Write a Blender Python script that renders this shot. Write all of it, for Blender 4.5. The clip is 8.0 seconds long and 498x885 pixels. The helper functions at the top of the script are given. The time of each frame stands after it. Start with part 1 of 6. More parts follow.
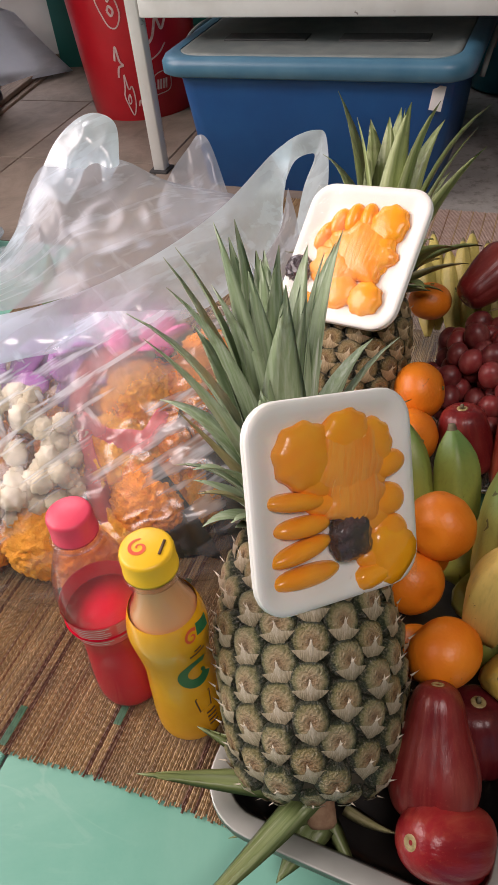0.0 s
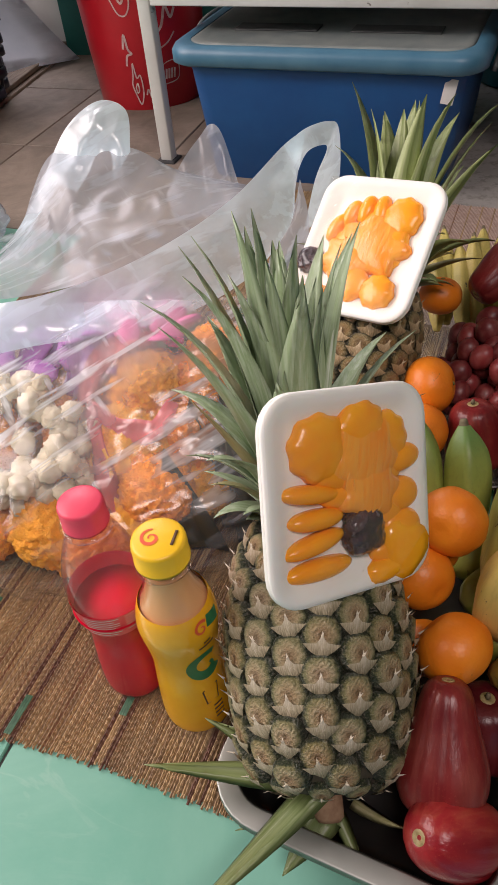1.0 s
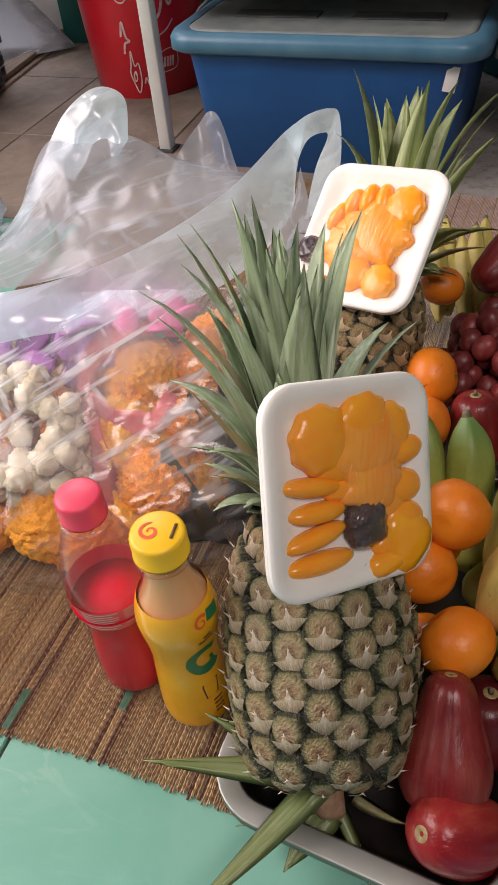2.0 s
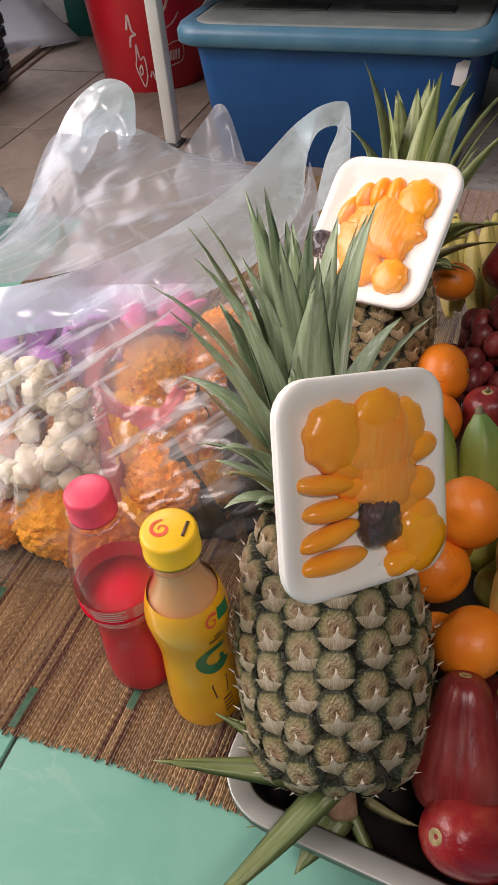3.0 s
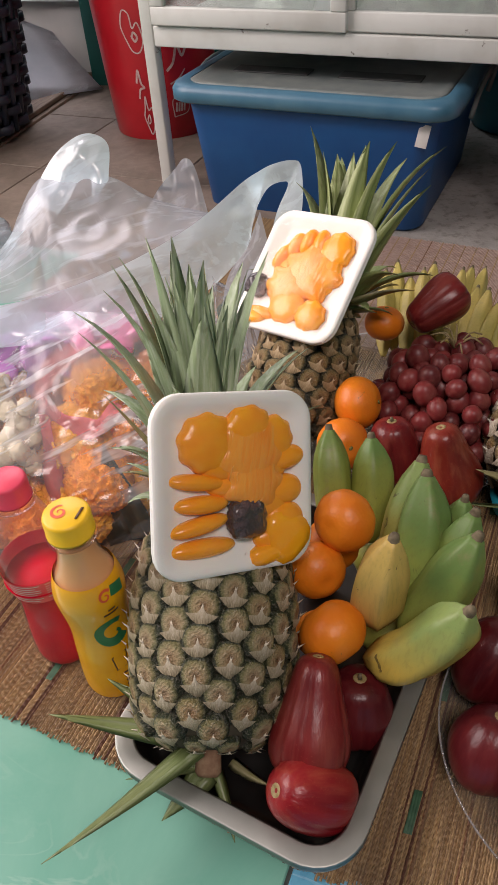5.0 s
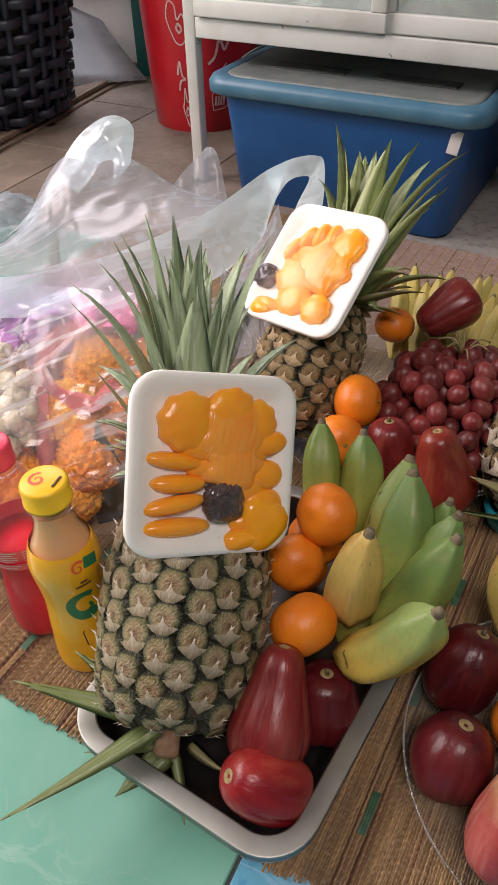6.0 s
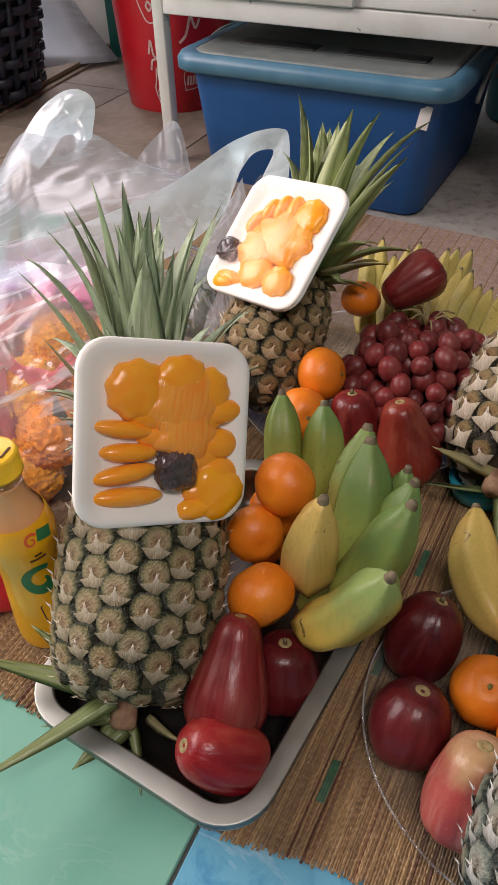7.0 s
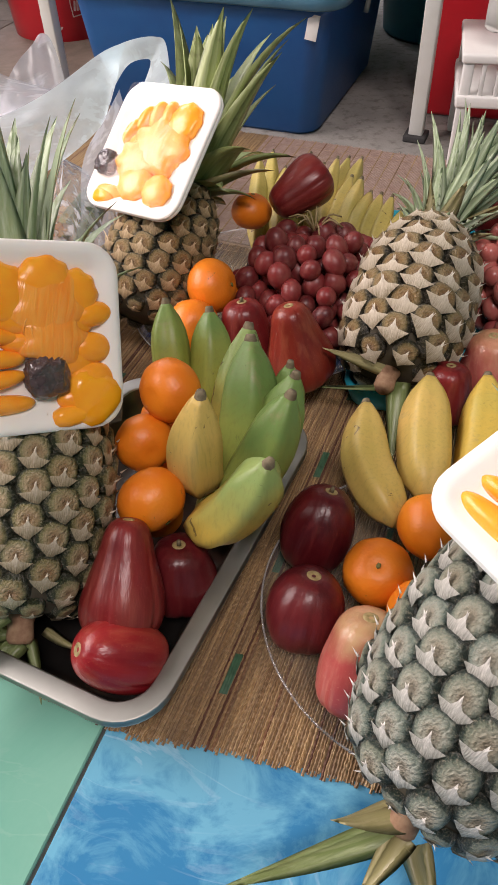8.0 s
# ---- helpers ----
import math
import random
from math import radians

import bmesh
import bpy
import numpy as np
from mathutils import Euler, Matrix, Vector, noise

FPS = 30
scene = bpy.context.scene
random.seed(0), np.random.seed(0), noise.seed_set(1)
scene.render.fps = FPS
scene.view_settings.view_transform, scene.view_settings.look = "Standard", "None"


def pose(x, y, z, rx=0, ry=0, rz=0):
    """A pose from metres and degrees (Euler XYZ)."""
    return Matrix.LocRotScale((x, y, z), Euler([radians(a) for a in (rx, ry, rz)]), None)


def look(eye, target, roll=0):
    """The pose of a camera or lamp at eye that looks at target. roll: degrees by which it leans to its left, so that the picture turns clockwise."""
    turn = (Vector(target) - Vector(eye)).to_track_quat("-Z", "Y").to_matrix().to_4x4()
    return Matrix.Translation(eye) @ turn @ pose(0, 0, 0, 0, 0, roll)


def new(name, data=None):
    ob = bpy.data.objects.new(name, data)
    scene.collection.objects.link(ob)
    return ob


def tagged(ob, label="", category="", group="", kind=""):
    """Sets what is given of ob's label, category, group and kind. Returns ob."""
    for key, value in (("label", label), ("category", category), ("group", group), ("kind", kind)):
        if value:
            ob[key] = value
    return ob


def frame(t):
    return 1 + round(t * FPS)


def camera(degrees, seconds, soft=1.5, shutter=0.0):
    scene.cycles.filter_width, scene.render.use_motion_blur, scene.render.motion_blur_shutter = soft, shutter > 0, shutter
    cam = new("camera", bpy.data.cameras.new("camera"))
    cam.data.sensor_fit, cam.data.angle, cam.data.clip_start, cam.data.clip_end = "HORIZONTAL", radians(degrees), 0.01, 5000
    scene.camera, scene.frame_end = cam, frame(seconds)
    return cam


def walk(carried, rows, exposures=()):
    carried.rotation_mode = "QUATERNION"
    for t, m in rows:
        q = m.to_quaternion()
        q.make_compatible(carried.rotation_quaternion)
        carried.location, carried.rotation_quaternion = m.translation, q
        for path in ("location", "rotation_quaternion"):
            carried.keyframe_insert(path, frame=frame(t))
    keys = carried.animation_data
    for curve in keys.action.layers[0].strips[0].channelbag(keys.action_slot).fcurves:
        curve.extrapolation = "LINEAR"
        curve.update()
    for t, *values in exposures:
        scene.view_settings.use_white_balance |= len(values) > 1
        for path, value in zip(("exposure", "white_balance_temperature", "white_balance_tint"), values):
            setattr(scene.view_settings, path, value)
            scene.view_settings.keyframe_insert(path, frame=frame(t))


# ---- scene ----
cam = camera(38.1, 8.0)
METRES, EYE, TILT, LEAN, TURN = 0.27, 0.503, -43.28, 5.02, 0.0
ROWS = [
    (0.0, 0.0, 0.0, 0.0, 0.0, 0.0, -0.0),
    (0.5, -0.0182, 0.005, 0.0016, -0.16, -0.24, -0.4),
    (1.0, -0.0326, 0.0117, -0.0059, -0.12, -0.48, -0.92),
    (1.5, -0.0288, 0.0211, -0.0071, -0.21, -0.81, -0.91),
    (3.0, -0.0572, 0.0617, -0.0078, -0.04, -1.39, -1.09),
    (3.5, -0.013, 0.0062, -0.0263, 1.53, -1.16, -2.77),
    (4.0, 0.116, -0.1231, -0.0236, 1.64, 0.77, -2.46),
    (4.5, 0.2063, -0.1947, -0.0386, 1.24, 1.23, -2.49),
    (6.0, 0.3761, -0.202, -0.0917, 3.79, 1.35, -8.78),
    (6.5, 0.4345, -0.1768, -0.1092, 3.81, 0.88, -8.44),
    (7.0, 0.4702, -0.1766, -0.1306, 2.96, 0.66, -7.93),
    (7.5, 0.5601, -0.1433, -0.1875, 0.56, -0.97, -5.3),
    (8.0, 0.6437, -0.1572, -0.2524, -1.49, -2.47, -3.53),
]
walk(cam, [(t, pose(0, 0, EYE, TILT, LEAN, TURN) @ pose(METRES * x, METRES * y, METRES * z, 90 + pitch, roll, yaw)) for t, x, y, z, yaw, pitch, roll in ROWS], [(0.0, 0.06, 6650, 25), (3.2, 0.02, 6650, 25), (4.5, 0.0, 6650, 25), (6.0, 0.2, 6650, 25), (7.0, 0.15, 6650, 25), (7.5, 0.15, 6650, 25), (8.0, 0.5, 6650, 25)])

# ---- world and light ----
world = bpy.data.worlds.new("world")
scene.world = world
world.use_nodes = True
wn, wl = world.node_tree.nodes, world.node_tree.links
sky = wn.new("ShaderNodeTexSky")
sky.sky_type, sky.sun_disc = "NISHITA", False
sky.sun_elevation, sky.sun_rotation = radians(48), radians(-70)
wl.new(sky.outputs["Color"], wn["Background"].inputs["Color"])
wn["Background"].inputs["Strength"].default_value = 0.009

sun_data = bpy.data.lights.new("sun", "SUN")
sun_data.energy, sun_data.angle, sun_data.color = 0.8, radians(14), (1.0, 0.96, 0.9)
new("sun", sun_data).matrix_world = look((-3.0, 1.6, 3.6), (0, 0.3, 0))


def opening_lamp(name, eye, target, w, h, power, color):
    data = bpy.data.lights.new(name, "AREA")
    data.shape, data.size, data.size_y, data.energy, data.color = "RECTANGLE", w, h, power, color
    new(name, data).matrix_world = look(eye, target)


opening_lamp("daylight_left_opening", (-1.9, 0.7, 1.5), (0.0, 0.4, 0.1), 2.0, 1.4, 68, (1.0, 0.95, 0.88))
opening_lamp("daylight_front_opening", (0.3, -0.9, 2.35), (0.02, 0.35, 0.1), 0.8, 0.6, 25, (1.0, 0.94, 0.86))
opening_lamp("daylight_back_window", (-0.9, 2.75, 1.7), (-0.1, 0.6, 0.1), 1.4, 0.9, 30, (0.97, 0.98, 1.0))

# ---- helpers for building ----
ROOM = pose(0, 0, 0, 0, 0, -20)


def thing(name, label, category, m=None, group="", kind=""):
    ob = new(name)
    ob.empty_display_size = 0.02
    if m is not None:
        ob.matrix_world = m
    return tagged(ob, label, category, group, kind)


def finish(bm, name, mats, smooth=True):
    me = bpy.data.meshes.new(name)
    bmesh.ops.recalc_face_normals(bm, faces=bm.faces[:])
    bm.to_mesh(me)
    bm.free()
    for f in me.polygons:
        f.use_smooth = smooth
    for m in (mats if isinstance(mats, (list, tuple)) else [mats]):
        me.materials.append(m)
    return me


def part(name, bm, material, parent, label="", smooth=True, m=None):
    me = bm if isinstance(bm, bpy.types.Mesh) else finish(bm, name, material, smooth)
    ob = new(name, me)
    ob.parent = parent
    if m is not None:
        ob.matrix_local = m
    if label:
        ob["label"] = label
    return ob


def solid(name, bm, material, label, category, m=None, group="", kind="", smooth=True):
    me = bm if isinstance(bm, bpy.types.Mesh) else finish(bm, name, material, smooth)
    ob = new(name, me)
    if m is not None:
        ob.matrix_world = m
    return tagged(ob, label, category, group, kind)


def skin(bm, rings, close_u=True, cap0=True, cap1=True, mi=0):
    vs = [[bm.verts.new(p) for p in r] for r in rings]
    n = len(vs[0])
    for a, b in zip(vs, vs[1:]):
        for i in range(n if close_u else n - 1):
            j = (i + 1) % n
            bm.faces.new((a[i], a[j], b[j], b[i])).material_index = mi
    if close_u and cap0:
        bm.faces.new(vs[0][::-1]).material_index = mi
    if close_u and cap1:
        bm.faces.new(vs[-1]).material_index = mi
    return vs


def lathe(profile, seg=40, cap0=True, cap1=True, fn=None, bm=None, mi=0):
    bm = bm or bmesh.new()
    rings = []
    for r, z in profile:
        row = []
        for i in range(seg):
            a = 2 * math.pi * i / seg
            k = fn(a, r, z) if fn else 1.0
            row.append((r * k * math.cos(a), r * k * math.sin(a), z))
        rings.append(row)
    skin(bm, rings, True, cap0, cap1, mi)
    return bm


def smooth_path(pts, n):
    pts = [Vector(p) for p in pts]
    ext = [2 * pts[0] - pts[1]] + pts + [2 * pts[-1] - pts[-2]]
    out = []
    segs = len(pts) - 1
    for k in range(n + 1):
        x = k / n * segs
        i = min(int(x), segs - 1)
        t = x - i
        a, b, c, d = ext[i:i + 4]
        out.append(0.5 * ((2 * b) + (c - a) * t + (2 * a - 5 * b + 4 * c - d) * t * t + (3 * b - a - 3 * c + d) * t ** 3))
    return out


def tube(pts, radii, seg=10, n=None, bm=None, mi=0, shape=None, up=(0, 0, 1)):
    """A tube along a smooth line; radii are spread along it."""
    n = n or (len(pts) - 1) * 5
    line = smooth_path(pts, n)
    bm = bm or bmesh.new()
    rings = []
    side = None
    for k, p in enumerate(line):
        d = (line[min(k + 1, n)] - line[max(k - 1, 0)]).normalized()
        if side is None:
            side = d.cross(Vector(up))
            if side.length < 0.05:
                side = d.cross(Vector((1, 0.2, 0)))
        side = (side - d * side.dot(d)).normalized()
        u = side.cross(d)
        x = k / n * (len(radii) - 1)
        i = min(int(x), len(radii) - 2)
        r = radii[i] + (radii[i + 1] - radii[i]) * (x - i)
        row = []
        for j in range(seg):
            a = 2 * math.pi * j / seg
            q = shape(a, k / n) if shape else 1
            row.append(p + (side * math.cos(a) + u * math.sin(a)) * r * q)
        rings.append(row)
    skin(bm, rings, mi=mi)
    return bm


def rbox(sx, sy, sz, bevel=0.004, segs=2, taper=0.0, bm=None):
    """A box standing on z = 0 with rounded edges; taper narrows its foot."""
    own = bmesh.new()
    bmesh.ops.create_cube(own, size=1)
    for v in own.verts:
        k = 1 - taper if v.co.z < 0 else 1
        v.co = Vector((v.co.x * sx * k, v.co.y * sy * k, (v.co.z + 0.5) * sz))
    if bevel:
        bmesh.ops.bevel(own, geom=own.edges[:], offset=bevel, segments=segs, affect="EDGES", profile=0.5)
    if bm is None:
        return own
    merge(bm, own, Matrix())
    return bm


def merge(bm, other, m, mi=None):
    me = bpy.data.meshes.new("tmp")
    other.transform(m)
    if mi is not None:
        for f in other.faces:
            f.material_index = mi
    other.to_mesh(me)
    other.free()
    bm.from_mesh(me)
    bpy.data.meshes.remove(me)


def rrect(w, h, r, z, n=6):
    """A rounded rectangle's outline at height z."""
    out = []
    for cx, cy, a0 in ((1, 1, 0), (-1, 1, 90), (-1, -1, 180), (1, -1, 270)):
        for k in range(n + 1):
            a = radians(a0 + 90 * k / n)
            out.append((cx * (w / 2 - r) + r * math.cos(a), cy * (h / 2 - r) + r * math.sin(a), z))
    return out


def frame_of(o, x, y):
    """A pose at o with its x and y along the given directions."""
    x = Vector(x).normalized()
    z = x.cross(Vector(y)).normalized()
    y = z.cross(x)
    m = Matrix((x, y, z)).transposed().to_4x4()
    m.translation = o
    return m


def along(o, d, spin=0):
    """A pose at o with z along d."""
    return Matrix.Translation(o) @ Vector(d).to_track_quat("Z", "Y").to_matrix().to_4x4() @ pose(0, 0, 0, 0, 0, spin)


# ---- materials ----
class Nodes:
    """A material's nodes, with short calls for the usual ones."""

    def __init__(self, name):
        self.mat = bpy.data.materials.new(name)
        self.mat.use_nodes = True
        self.t = self.mat.node_tree
        self.b = self.t.nodes["Principled BSDF"]
        self.out = self.t.nodes["Material Output"]
        self.co = self.t.nodes.new("ShaderNodeTexCoord").outputs["Object"]

    def link(self, a, b):
        self.t.links.new(a, b)

    def n(self, kind, **kw):
        node = self.t.nodes.new(kind)
        for k, v in kw.items():
            node.inputs[k].default_value = v
        return node

    def noise(self, scale, detail=4, rough=0.55, vec=None, dist=0.0):
        x = self.n("ShaderNodeTexNoise", Scale=scale, Detail=detail, Roughness=rough, Distortion=dist)
        self.link(vec or self.co, x.inputs["Vector"])
        return x.outputs["Fac"]

    def wave(self, scale, distortion=0.0, axis="X", vec=None, detail=2.0, dscale=1.0):
        x = self.n("ShaderNodeTexWave", Scale=scale, Distortion=distortion, Detail=detail)
        x.inputs["Detail Scale"].default_value = dscale
        x.bands_direction = axis
        self.link(vec or self.co, x.inputs["Vector"])
        return x.outputs["Fac"]

    def stretch(self, sx, sy, sz, vec=None):
        x = self.n("ShaderNodeMapping", Scale=(sx, sy, sz))
        self.link(vec or self.co, x.inputs["Vector"])
        return x.outputs["Vector"]

    def ramp(self, fac, *stops):
        x = self.t.nodes.new("ShaderNodeValToRGB")
        e = x.color_ramp.elements
        while len(e) < len(stops):
            e.new(0.5)
        for s, (p, c) in zip(e, stops):
            s.position = p
            s.color = (*c, 1) if len(c) == 3 else c
        self.link(fac, x.inputs["Fac"])
        return x.outputs["Color"]

    def grey(self, fac, a, b, lo=0.0, hi=1.0):
        x = self.n("ShaderNodeMapRange")
        x.inputs["From Min"].default_value, x.inputs["From Max"].default_value = lo, hi
        x.inputs["To Min"].default_value, x.inputs["To Max"].default_value = a, b
        self.link(fac, x.inputs["Value"])
        return x.outputs["Result"]

    def mix(self, fac, a, b, kind="MIX"):
        x = self.t.nodes.new("ShaderNodeMix")
        x.data_type, x.blend_type = "RGBA", kind
        for sock, v in ((x.inputs[0], fac), (x.inputs[6], a), (x.inputs[7], b)):
            if isinstance(v, (int, float)):
                sock.default_value = v
            elif isinstance(v, tuple):
                sock.default_value = (*v, 1)
            else:
                self.link(v, sock)
        return x.outputs[2]

    def math(self, op, a, b=0.0):
        x = self.t.nodes.new("ShaderNodeMath")
        x.operation = op
        for sock, v in ((x.inputs[0], a), (x.inputs[1], b)):
            if isinstance(v, (int, float)):
                sock.default_value = v
            else:
                self.link(v, sock)
        return x.outputs[0]

    def random(self):
        return self.t.nodes.new("ShaderNodeObjectInfo").outputs["Random"]

    def axis(self, which):
        x = self.t.nodes.new("ShaderNodeSeparateXYZ")
        self.link(self.co, x.inputs[0])
        return x.outputs[which]

    def set(self, color=None, rough=None, bump=None, strength=0.3, dist=0.002, **kw):
        for key, v in (("Base Color", color), ("Roughness", rough)):
            if v is None:
                continue
            if isinstance(v, tuple):
                self.b.inputs[key].default_value = (*v, 1)
            elif isinstance(v, (int, float)):
                self.b.inputs[key].default_value = v
            else:
                self.link(v, self.b.inputs[key])
        if bump is not None:
            x = self.n("ShaderNodeBump", Strength=strength, Distance=dist)
            self.link(bump, x.inputs["Height"])
            self.link(x.outputs["Normal"], self.b.inputs["Normal"])
        for k, v in kw.items():
            self.b.inputs[k.replace("_", " ")].default_value = v
        return self.mat


def plain(name, a, b, rough=0.5, scale=30, bump=0.15, fine=400, **kw):
    """Paint or plastic: two close colours in soft patches, with fine grain."""
    m = Nodes(name)
    big, small = m.noise(scale), m.noise(fine, 3)
    c = m.ramp(big, (0.3, a), (0.7, b))
    return m.set(c, m.grey(small, rough * 0.85, min(1, rough * 1.15)), small, bump, 0.0006, **kw)


def film(name, tint, milky, gloss_rough=0.12, wrinkle=60, white=(0.9, 0.92, 0.95), gloss=0.12, low=0.3, high=1.9, shine_k=0.7, glints=0.0, z_low=None, relief=0.7):
    """Thin clear plastic: mostly see-through, part milky, with highlight streaks painted in."""
    m = Nodes(name)
    nt = m.t
    nt.nodes.remove(m.b)
    clear = m.n("ShaderNodeBsdfTransparent", Color=(*tint, 1))
    haze = m.n("ShaderNodeBsdfTranslucent", Color=(*white, 1))
    diff = m.n("ShaderNodeBsdfDiffuse", Color=(*white, 1))
    shine = m.n("ShaderNodeBsdfGlossy", Roughness=gloss_rough)
    wave_a = m.math("ABSOLUTE", m.math("SUBTRACT", m.noise(wrinkle, 2, 0.4, m.stretch(1, 0.4, 1.2)), 0.5))
    wave_b = m.math("ABSOLUTE", m.math("SUBTRACT", m.noise(wrinkle * 2.3, 1, 0.4, m.stretch(0.6, 1, 0.8)), 0.5))
    folds = m.math("ADD", wave_a, m.math("MULTIPLY", wave_b, 0.4))
    bump = m.n("ShaderNodeBump", Strength=relief, Distance=0.02 if milky > 0.1 else 0.006)
    m.link(folds, bump.inputs["Height"])
    m.link(bump.outputs["Normal"], shine.inputs["Normal"])
    body = m.t.nodes.new("ShaderNodeMixShader")
    body.inputs[0].default_value = 0.5
    m.link(haze.outputs[0], body.inputs[1])
    m.link(diff.outputs[0], body.inputs[2])
    veil = m.t.nodes.new("ShaderNodeMixShader")
    bands = m.noise(13, 5, 0.6, m.stretch(1.0, 0.5, 1.6), 0.35)
    # white streaks painted into the film as highlights along its folds
    turn = m.n("ShaderNodeMapping", Rotation=(0, 0.25, -0.5))
    m.link(m.co, turn.inputs["Vector"])
    glint_a = m.grey(m.noise(9, 3, 0.5, m.stretch(1.1, 9, 9, turn.outputs[0])), 0, glints, 0.54, 0.64)
    glint_b = m.grey(m.noise(14, 3, 0.5, m.stretch(6, 1.0, 2.2, turn.outputs[0])), 0, glints * 0.7, 0.62, 0.72)
    base = m.grey(bands, milky * low, min(0.97, milky * high), 0.36, 0.66)
    lines = m.math("MAXIMUM", glint_a, glint_b)
    if z_low is not None:
        # taut and clear below, gathered above with the painted highlights at full strength
        taut = m.grey(m.math("ADD", m.axis(2), m.grey(m.noise(14, 3), -0.03, 0.03, 0.3, 0.7)), 0.12, 1.0, z_low, z_low + 0.05)
        lines, base = m.math("MULTIPLY", lines, taut), m.math("MULTIPLY", base, taut)
    total = m.math("MINIMUM", m.math("ADD", base, lines), 0.97)
    m.link(total, veil.inputs[0])
    m.link(clear.outputs[0], veil.inputs[1])
    m.link(body.outputs[0], veil.inputs[2])
    rim = m.n("ShaderNodeLayerWeight", Blend=0.5)
    m.link(bump.outputs["Normal"], rim.inputs["Normal"])
    amount = m.math("ADD", m.math("MULTIPLY", m.math("POWER", rim.outputs["Facing"], 3.5), shine_k), gloss * 0.25)
    top = m.t.nodes.new("ShaderNodeMixShader")
    m.link(amount, top.inputs[0])
    m.link(veil.outputs[0], top.inputs[1])
    m.link(shine.outputs[0], top.inputs[2])
    m.link(top.outputs[0], m.out.inputs["Surface"])
    return m.mat


def leaf_material(name, dark, light, pale):
    m = Nodes(name)
    z = m.noise(35, 3, 0.5, m.stretch(1, 1, 0.25))
    fine = m.noise(420, 4, 0.6, m.stretch(1, 1, 0.05))
    c = m.mix(m.grey(fine, 0, 0.7, 0.4, 0.75), m.ramp(z, (0.3, dark), (0.68, light)), pale)
    c = m.mix(m.grey(m.random(), 0, 0.55), c, light)
    c = m.mix(m.grey(m.noise(55, 4, 0.6), 0, 0.5, 0.56, 0.7), c, tuple(0.6 * a + 0.4 * b for a, b in zip(dark, (0.2, 0.13, 0.07))))
    return m.set(c, 0.4, fine, 0.3, 0.0006, Specular_IOR_Level=0.45, Transmission_Weight=0.0)


M_LEAF = leaf_material("pineapple_leaf", (0.13, 0.21, 0.09), (0.31, 0.41, 0.23), (0.64, 0.71, 0.6))
M_LEAF_YELLOW = leaf_material("yellow_green_leaf", (0.1, 0.15, 0.05), (0.3, 0.37, 0.13), (0.5, 0.55, 0.3))
M_LEAF_DEEP = leaf_material("deep_green_leaf", (0.07, 0.11, 0.03), (0.16, 0.21, 0.07), (0.3, 0.34, 0.18))
M_LEAF_DRY = leaf_material("dry_leaf", (0.13, 0.14, 0.05), (0.3, 0.27, 0.12), (0.42, 0.37, 0.25))


def eye_material(name, heart, flesh, ring, edge):
    m = Nodes(name)
    s = m.t.nodes.new("ShaderNodeSeparateXYZ")
    m.link(m.co, s.inputs[0])
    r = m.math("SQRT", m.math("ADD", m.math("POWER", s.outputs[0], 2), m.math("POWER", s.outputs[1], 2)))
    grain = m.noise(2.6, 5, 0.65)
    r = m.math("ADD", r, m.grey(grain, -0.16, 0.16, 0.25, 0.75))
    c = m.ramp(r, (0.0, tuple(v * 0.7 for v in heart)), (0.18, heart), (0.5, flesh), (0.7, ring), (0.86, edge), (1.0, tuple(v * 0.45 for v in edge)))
    c = m.mix(m.grey(m.random(), 0, 0.6), c, (0.3, 0.2, 0.09), "SOFT_LIGHT")
    c = m.mix(m.grey(m.noise(7, 5, 0.7), 0, 0.45, 0.5, 0.72), c, (0.5, 0.44, 0.32))
    c = m.mix(m.grey(m.noise(16, 4), 0, 0.5, 0.58, 0.7), c, edge)
    return m.set(c, m.grey(grain, 0.28, 0.5), m.noise(7, 5), 0.5, 0.12, Specular_IOR_Level=0.55)


def bract_material(name, low, mid, tip):
    m = Nodes(name)
    fibre = m.noise(3, 5, 0.65, m.stretch(5, 0.7, 1))
    height = m.math("ADD", m.axis(1), m.grey(fibre, -0.3, 0.3, 0.3, 0.7))
    height = m.math("SUBTRACT", height, m.math("MULTIPLY", m.math("ABSOLUTE", m.axis(0)), 0.4))
    c = m.ramp(m.grey(height, 0, 1, -1.25, 0.1), (0.08, low), (0.42, mid), (0.9, tip))
    c = m.mix(m.grey(m.random(), 0, 0.4), c, mid)
    return m.set(c, 0.65, fibre, 0.5, 0.08)


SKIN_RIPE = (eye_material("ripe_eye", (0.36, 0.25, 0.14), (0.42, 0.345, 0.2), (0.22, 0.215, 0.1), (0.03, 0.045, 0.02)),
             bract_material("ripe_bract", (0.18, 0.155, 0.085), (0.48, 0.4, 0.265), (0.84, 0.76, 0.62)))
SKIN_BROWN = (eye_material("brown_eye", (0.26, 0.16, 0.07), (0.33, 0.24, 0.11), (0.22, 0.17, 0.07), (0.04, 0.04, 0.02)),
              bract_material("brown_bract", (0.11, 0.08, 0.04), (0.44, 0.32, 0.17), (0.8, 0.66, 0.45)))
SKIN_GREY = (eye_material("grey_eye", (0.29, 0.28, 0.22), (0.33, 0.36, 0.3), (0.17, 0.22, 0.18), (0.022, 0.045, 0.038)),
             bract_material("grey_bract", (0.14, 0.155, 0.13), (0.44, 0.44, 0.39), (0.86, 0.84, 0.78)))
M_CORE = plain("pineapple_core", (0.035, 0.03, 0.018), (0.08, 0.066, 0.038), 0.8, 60)
